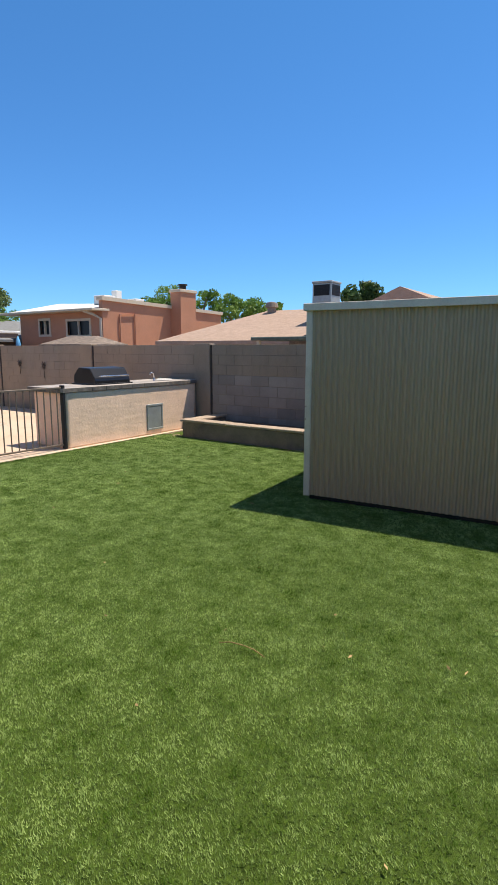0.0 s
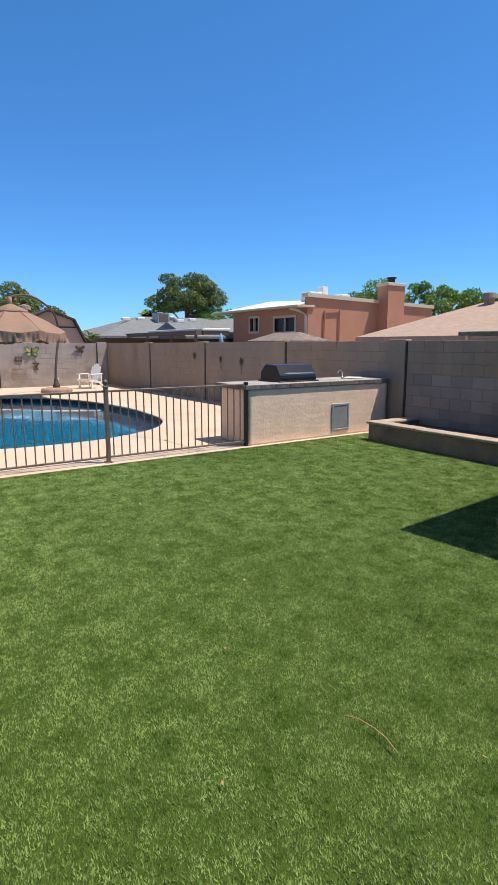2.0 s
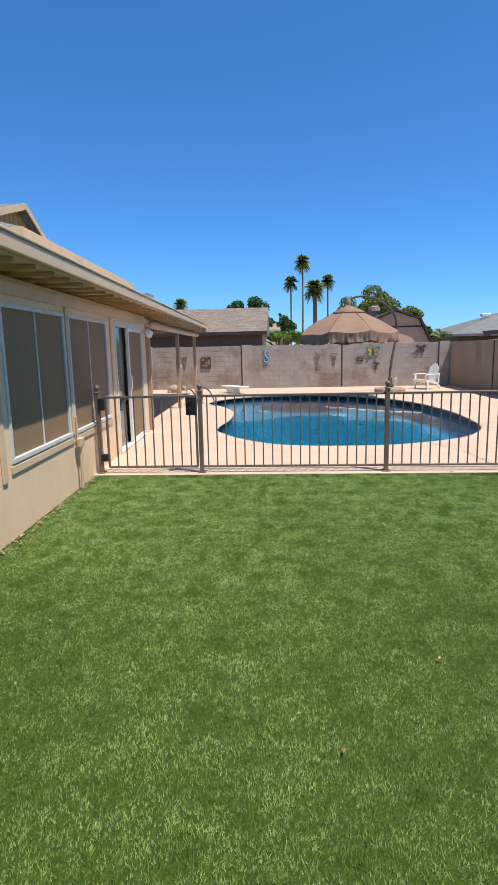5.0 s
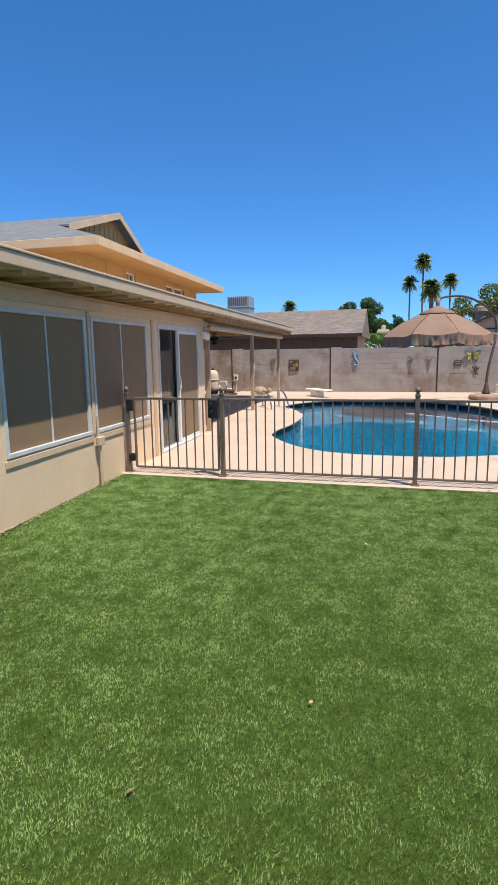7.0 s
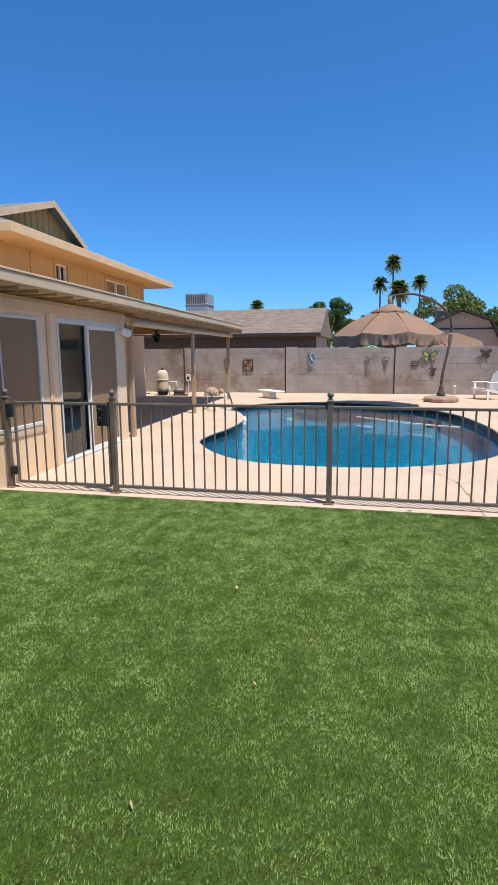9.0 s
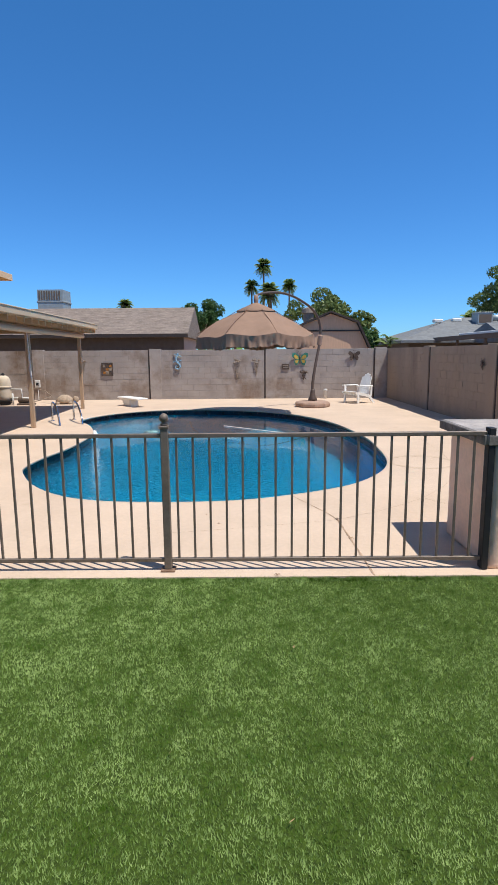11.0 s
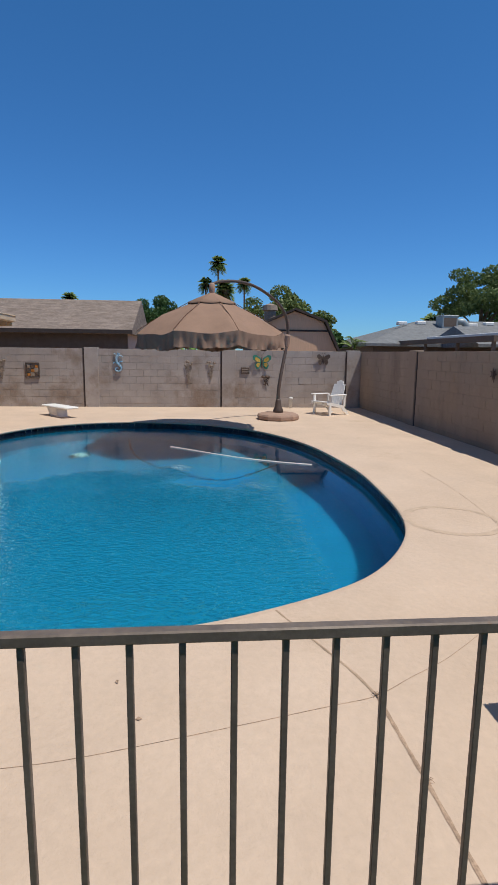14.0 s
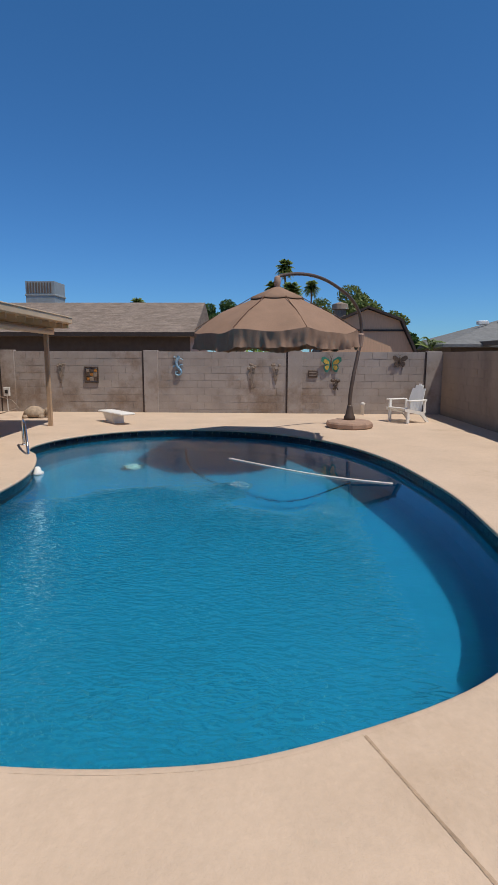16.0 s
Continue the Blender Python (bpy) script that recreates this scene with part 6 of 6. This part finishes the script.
tree((-10.9, 26.5, -0.09), 5.0, 1.1, 4.2, "leaf_dark", "dark tree top behind the shed", 22, 2500)
tree((-37.0, -13.5, -0.09), 5.9, 1.8, 4.6, "leaf", "green tree behind the neighbour's cooler", 23, 3000)
tree((-36.0, 2.3, -0.09), 2.75, 1.6, 2.4, "leaf", "low green shrub behind the wall", 24, 2500)
tree((-34.0, 10.2, -0.09), 3.0, 1.3, 2.2, "leaf_dark", "dark shrub beside the barn", 25, 2500)
tree((-48.0, 13.2, -0.09), 3.7, 1.6, 2.9, "leaf_olive", "far pale shrub between roofs", 26, 2500)


def palm(at, height, spread, trunk_r, label, seed, fronds=110, droop=1.0, skirt=True):
    rng = random.Random(seed)
    root = empty("palm_tree", pose(*at), label, "palm tree", "palms beyond the walls")
    t = Mesh()
    t.tube([(0, 0, 0), (0.1, 0.05, height * 0.5), (0, 0, height)], [trunk_r * 1.2, trunk_r, trunk_r * 0.9], 8)
    t.obj("trunk", "bark", root)
    f = Mesh()
    for k in range(fronds):
        a = 2 * math.pi * (k * 0.381966 + rng.uniform(-0.02, 0.02))
        e = math.radians(rng.uniform(-65, 80))
        L = spread * rng.uniform(0.8, 1.1)
        d = Vector((math.cos(a), math.sin(a), 0))
        w = Vector((-math.sin(a), math.cos(a), 0))
        pts = []
        for i in range(6):
            s = i / 5
            pts.append(d * (L * s * math.cos(e) * (1 - 0.1 * s)) + Vector((0, 0, L * (s * math.sin(e) - droop * 0.35 * s * s))))
        # leaflets along each side of the rib
        for i in range(14):
            s = 0.2 + 0.8 * i / 13
            j = min(4, int(s * 5))
            p = pts[j].lerp(pts[j + 1], s * 5 - j)
            for sd in (-1, 1):
                q = p + w * sd * L * 0.36 * math.sin(math.pi * (0.15 + 0.8 * s)) + d * L * 0.12 - Vector((0, 0, L * 0.06))
                n = d * L * 0.06
                f.add([p - n + Vector((0, 0, height)), q + Vector((0, 0, height)), p + n + Vector((0, 0, height))], [(0, 1, 2)])
        f.add([p + Vector((0, 0, height)) + o for p in (pts[0], pts[3], pts[5]) for o in (w * 0.02 * L, -w * 0.02 * L)], [(0, 1, 3, 2), (2, 3, 5, 4)])
    ob = f.obj("fronds", "leaf_palm", root)
    tagged(ob, kind="stuff")
    if skirt:
        s = Mesh()
        s.lathe([(trunk_r * 1.2, height - spread * 0.75), (trunk_r * 2.1, height - spread * 0.35), (trunk_r * 2.4, height - 0.1 * spread), (trunk_r, height)], (0, 0, 0), 9)
        s.obj("dead_skirt", "bark", root)


palm((-120, 7.3, -0.09), 19.6, 2.1, 0.20, "very tall thin fan palm in the distance", 1)
palm((-120, 4.8, -0.09), 15.6, 1.8, 0.18, "tall thin fan palm in the distance", 2)
palm((-120, 12.6, -0.09), 15.8, 1.8, 0.18, "tall thin fan palm in the distance", 3)
palm((-70, 6.7, -0.09), 9.0, 1.55, 0.28, "stout fan palm with a shaggy trunk", 4)
palm((-60, -8.3, -0.09), 6.6, 0.95, 0.2, "fan palm top behind the roof ridge", 5)
palm((-33, 11.7, -0.09), 2.0, 1.3, 0.16, "low feathery palm behind the wall", 6, 24, 1.4, False)
palm((-53.5, 24.6, -0.09), 4.2, 1.8, 0.25, "palm beside the ragged pine", 7)

# far line of gardens and trees that closes the view
rng_far = random.Random(77)
far = []
for k in range(240):
    ang = math.radians(rng_far.uniform(20, 215))
    r = rng_far.uniform(130, 220)
    far.append(((r * math.cos(ang + math.pi / 4) - 10, r * math.sin(ang + math.pi / 4), rng_far.uniform(0.5, 2.4)), rng_far.uniform(2.5, 4.2)))
woods = empty("far_trees", pose(0, 0, -0.09), "hazy far line of green garden trees", "trees")
leaf_cloud(far, 16000, 1.1, "leaf", "far_foliage", woods, 30)

# ---- litter on the lawn ----
rng = random.Random(9)
for k in range(70):
    x, y = rng.uniform(-6.9, 1.6), rng.uniform(0.2, 7.9)
    s = Mesh()
    L, w = rng.uniform(0.012, 0.026), rng.uniform(0.005, 0.009)
    s.add([(-L, 0, 0.002), (0, w, 0.006), (L, 0, 0.003), (0, -w, 0.0)], [(0, 3, 2), (0, 2, 1)])
    ob = s.obj("dry_leaf", "dry_leaf")
    ob.matrix_world = pose(x, y, 0.006, rng.uniform(-25, 25), rng.uniform(-25, 25), rng.uniform(0, 360))
    tagged(ob, "small dry tan leaf lying on the turf", "leaf", "dry leaves on the lawn")
s = Mesh()
s.tube([(-1.53, 2.67, 0.004), (-1.47, 2.70, 0.012), (-1.39, 2.715, 0.010), (-1.32, 2.71, 0.012), (-1.24, 2.69, 0.006)], 0.003, 5)
for k, (x, y) in enumerate(((-8.69, 3.80), (-8.40, 3.94))):
    s2 = Mesh()
    s2.add([(-0.016, 0, 0.0), (0, 0.010, 0.006), (0.017, 0.002, 0.001), (0.002, -0.009, 0.004)], [(0, 3, 2), (0, 2, 1)])
    ob = s2.obj("deck_leaf", "crack_fill")
    ob.matrix_world = pose(x, y, 0.004, 6, 4, 70 * k + 20)
    tagged(ob, "small brown leaf scrap lying on the deck", "leaf", "leaf scraps on the deck")
tagged(s.obj("twig", "dry_leaf"), "thin dry twig lying on the turf", "twig")
for k, (x, y) in enumerate(((-8.50, 5.07), (-7.96, 5.10), (-7.185, 4.43))):
    s = Mesh()
    for j in range(7):
        a = j * 0.9 + k
        s.tube([(x, y, 0.006), (x + 0.012 * math.cos(a), y + 0.012 * math.sin(a), 0.016), (x + 0.026 * math.cos(a), y + 0.026 * math.sin(a), 0.006)], [0.002, 0.002, 0.001], 4)
    tagged(s.obj("weed_tuft", "crack_fill"), "tiny dry weed tuft in a deck crack", "weed", "weeds on the deck")
s = Mesh()
for k in range(230):
    # blown against the end of the raised bed and the foot of the house wall
    if k < 60:
        x, y = -6.78 + rng.gauss(0, 0.09), 8.12 + rng.gauss(0, 0.07)
    else:
        x = rng.uniform(-7.1, -2.5)
        y = -0.24 + 0.042 * (x + 8.5) + 0.02 + abs(rng.gauss(0.02, 0.05))
    a, L, w = rng.uniform(0, 6.28), rng.uniform(0.012, 0.028), rng.uniform(0.006, 0.012)
    ca, sa, z = math.cos(a), math.sin(a), rng.uniform(-0.004, 0.012)
    s.add([(x + ca * p - sa * q, y + sa * p + ca * q, z + h) for p, q, h in ((-L, 0, 0), (0, w, 0.006), (L, 0, 0.002), (0, -w, 0.001))], [(0, 3, 2), (0, 2, 1)])
tagged(s.obj("leaf_litter", "crack_fill"), "brown dry leaf litter blown against walls", "leaf litter", kind="stuff")
s = Mesh()
for k in range(420):
    if k < 240:
        x = rng.uniform(-7.1, 1.5)
        y = -0.24 + 0.042 * (x + 8.5) + abs(rng.gauss(0.03, 0.04))
    else:
        x, y = rng.uniform(-6.7, -2.8), 8.10 - abs(rng.gauss(0, 0.05))
    r = rng.uniform(0.004, 0.013)
    z = -0.01 + r * 0.8
    s.add([(x + r * dx, y + r * dy, z + r * dz) for dx, dy, dz in ((1, 0, 0), (-0.5, 0.9, 0), (-0.6, -0.8, 0.1), (0, 0, 0.8), (0.1, 0, -0.8))], [(0, 1, 3), (1, 2, 3), (2, 0, 3), (1, 0, 4), (2, 1, 4), (0, 2, 4)])
tagged(s.obj("gravel", "rock"), "loose pale grit along the wall foot", "gravel", kind="stuff")


# ---- pieces of walls and pool, last ----
BL, BH, JT = 0.4064, 0.2025, 0.007


def block_mesh(name, w, material):
    """One block: chamfered face, standing a little proud of the joints. y runs along the wall, x off it."""
    b = Mesh()
    b.box(-0.012, -0.006, JT / 2, w - JT / 2, JT / 2, BH - JT / 2, ch=0.003)
    me = bpy.data.meshes.new(name)
    me.from_pydata(b.v, [], b.f)
    me.materials.append(M[material])
    return me, b


def block_wall(parent, along, start, end, stretch, limit, material, courses=(0, 9)):
    """Courses of blocks down from the top. Those within the stretch are parts, the others are joined."""
    full, fb = block_mesh("block", BL, material)
    half, hb = block_mesh("block_half", BL / 2, material)
    rest = Mesh()
    made = 0
    rng = random.Random(5)
    turn = Matrix.Identity(4) if along == "y" else pose(0, 0, 0, 0, 0, -90)
    for c in range(*courses):
        z = WALL_H - 0.002 - (c + 1) * BH
        s = start
        first = True
        while s < end - 0.05:
            w = BL / 2 if first and c % 2 else BL
            first = False
            if s + w > end + 0.1:
                w = BL / 2
            off = rng.uniform(-0.0025, 0.0025)
            m = (Matrix.Translation((WALL_X + off, s, z)) if along == "y" else Matrix.Translation((s, WALL_Y - off, z)) @ turn @ Matrix.Translation((0, 0, 0)))
            if stretch[0] <= s <= stretch[1] and made < limit and c < 8:
                ob = new("block", full if w == BL else half)
                ob.parent = parent
                ob.matrix_local = m
                made += 1
            else:
                src = fb if w == BL else hb
                rest.add([m @ Vector(p) for p in src.v], src.f)
            s += w
    ob = rest.obj("blockwork", material, parent)
    tagged(ob, kind="stuff")


block_wall(wall_back, "y", -14.0, WALL_Y, (0.7, 8.8), 165, "block")
block_wall(wall_side, "x", WALL_X, -7.05, (0.0, 0.0), 0, "wall_render")
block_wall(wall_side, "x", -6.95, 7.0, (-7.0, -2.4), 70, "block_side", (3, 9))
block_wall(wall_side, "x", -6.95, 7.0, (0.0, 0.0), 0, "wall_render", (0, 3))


def pilasters(parent, along, places, material):
    """Thickened columns of the wall, a little higher than it, with a joint on one side."""
    for s in places:
        p = Mesh()
        if along == "y":
            p.box(WALL_X - 0.15, WALL_X + 0.022, s, s + 0.40, -0.02, WALL_H + 0.03, ch=0.006)
        else:
            p.box(s - 0.02, s + 0.38, WALL_Y - 0.03, WALL_Y + 0.15, -0.02, WALL_H + 0.025, ch=0.006)
        p.obj("pilaster", material, parent)
        g = Mesh()
        if along == "y":
            g.box(WALL_X - 0.05, WALL_X + 0.004, s - 0.045, s - 0.001, -0.02, WALL_H - 0.004)
        else:
            g.box(s + 0.381, s + 0.42, WALL_Y - 0.004, WALL_Y + 0.05, -0.02, WALL_H - 0.004)
        g.obj("joint_gap", "roof_edge", parent)


pilasters(wall_back, "y", (8.62, 4.80, 0.75, -3.35, -7.4, -11.5), "block")
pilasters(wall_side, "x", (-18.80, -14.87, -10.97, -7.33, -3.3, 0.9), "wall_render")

# waterline tiles, two courses
tile = Mesh()
tile.box(-0.006, 0.0, 0.003, 0.147, 0.003, 0.147, ch=0.002)
tile_me = bpy.data.meshes.new("waterline_tile")
tile_me.from_pydata(tile.v, [], tile.f)
tile_me.materials.append(M["tile"])
loop = POOL + [POOL[0]]
dist, k = 0.0, 0
lens_ = [0.0]
for i in range(len(loop) - 1):
    lens_.append(lens_[-1] + (loop[i + 1] - loop[i]).length)
count = int(lens_[-1] / 0.15)
i = 0
for k in range(count):
    s = (k + 0.5) * lens_[-1] / count
    while lens_[i + 1] < s:
        i += 1
    a, b = loop[i], loop[i + 1]
    t = (b - a).normalized()
    p = a + t * (s - lens_[i])
    nrm = Vector((-t.y, t.x))
    if nrm.dot(POOL_MID - p) < 0:
        nrm = -nrm
    x_axis = Vector((nrm.x, nrm.y, 0))
    z_axis = Vector((0, 0, 1))
    y_axis = z_axis.cross(x_axis)
    for z in (-0.195,):
        ob = new("waterline_tile", tile_me)
        ob.parent = pool_root
        m = Matrix((x_axis, y_axis, z_axis)).transposed().to_4x4()
        q = Vector((p.x, p.y, z)) - y_axis * 0.075 + x_axis * 0.006
        m.translation = q
        ob.matrix_local = m

# the side wall stands a little out of square with the pool fence
SKEW = Matrix.Translation((WALL_X, WALL_Y, 0)) @ pose(0, 0, 0, 0, 0, 1.03) @ Matrix.Translation((-WALL_X, -WALL_Y, 0))
wall_side.matrix_world = SKEW
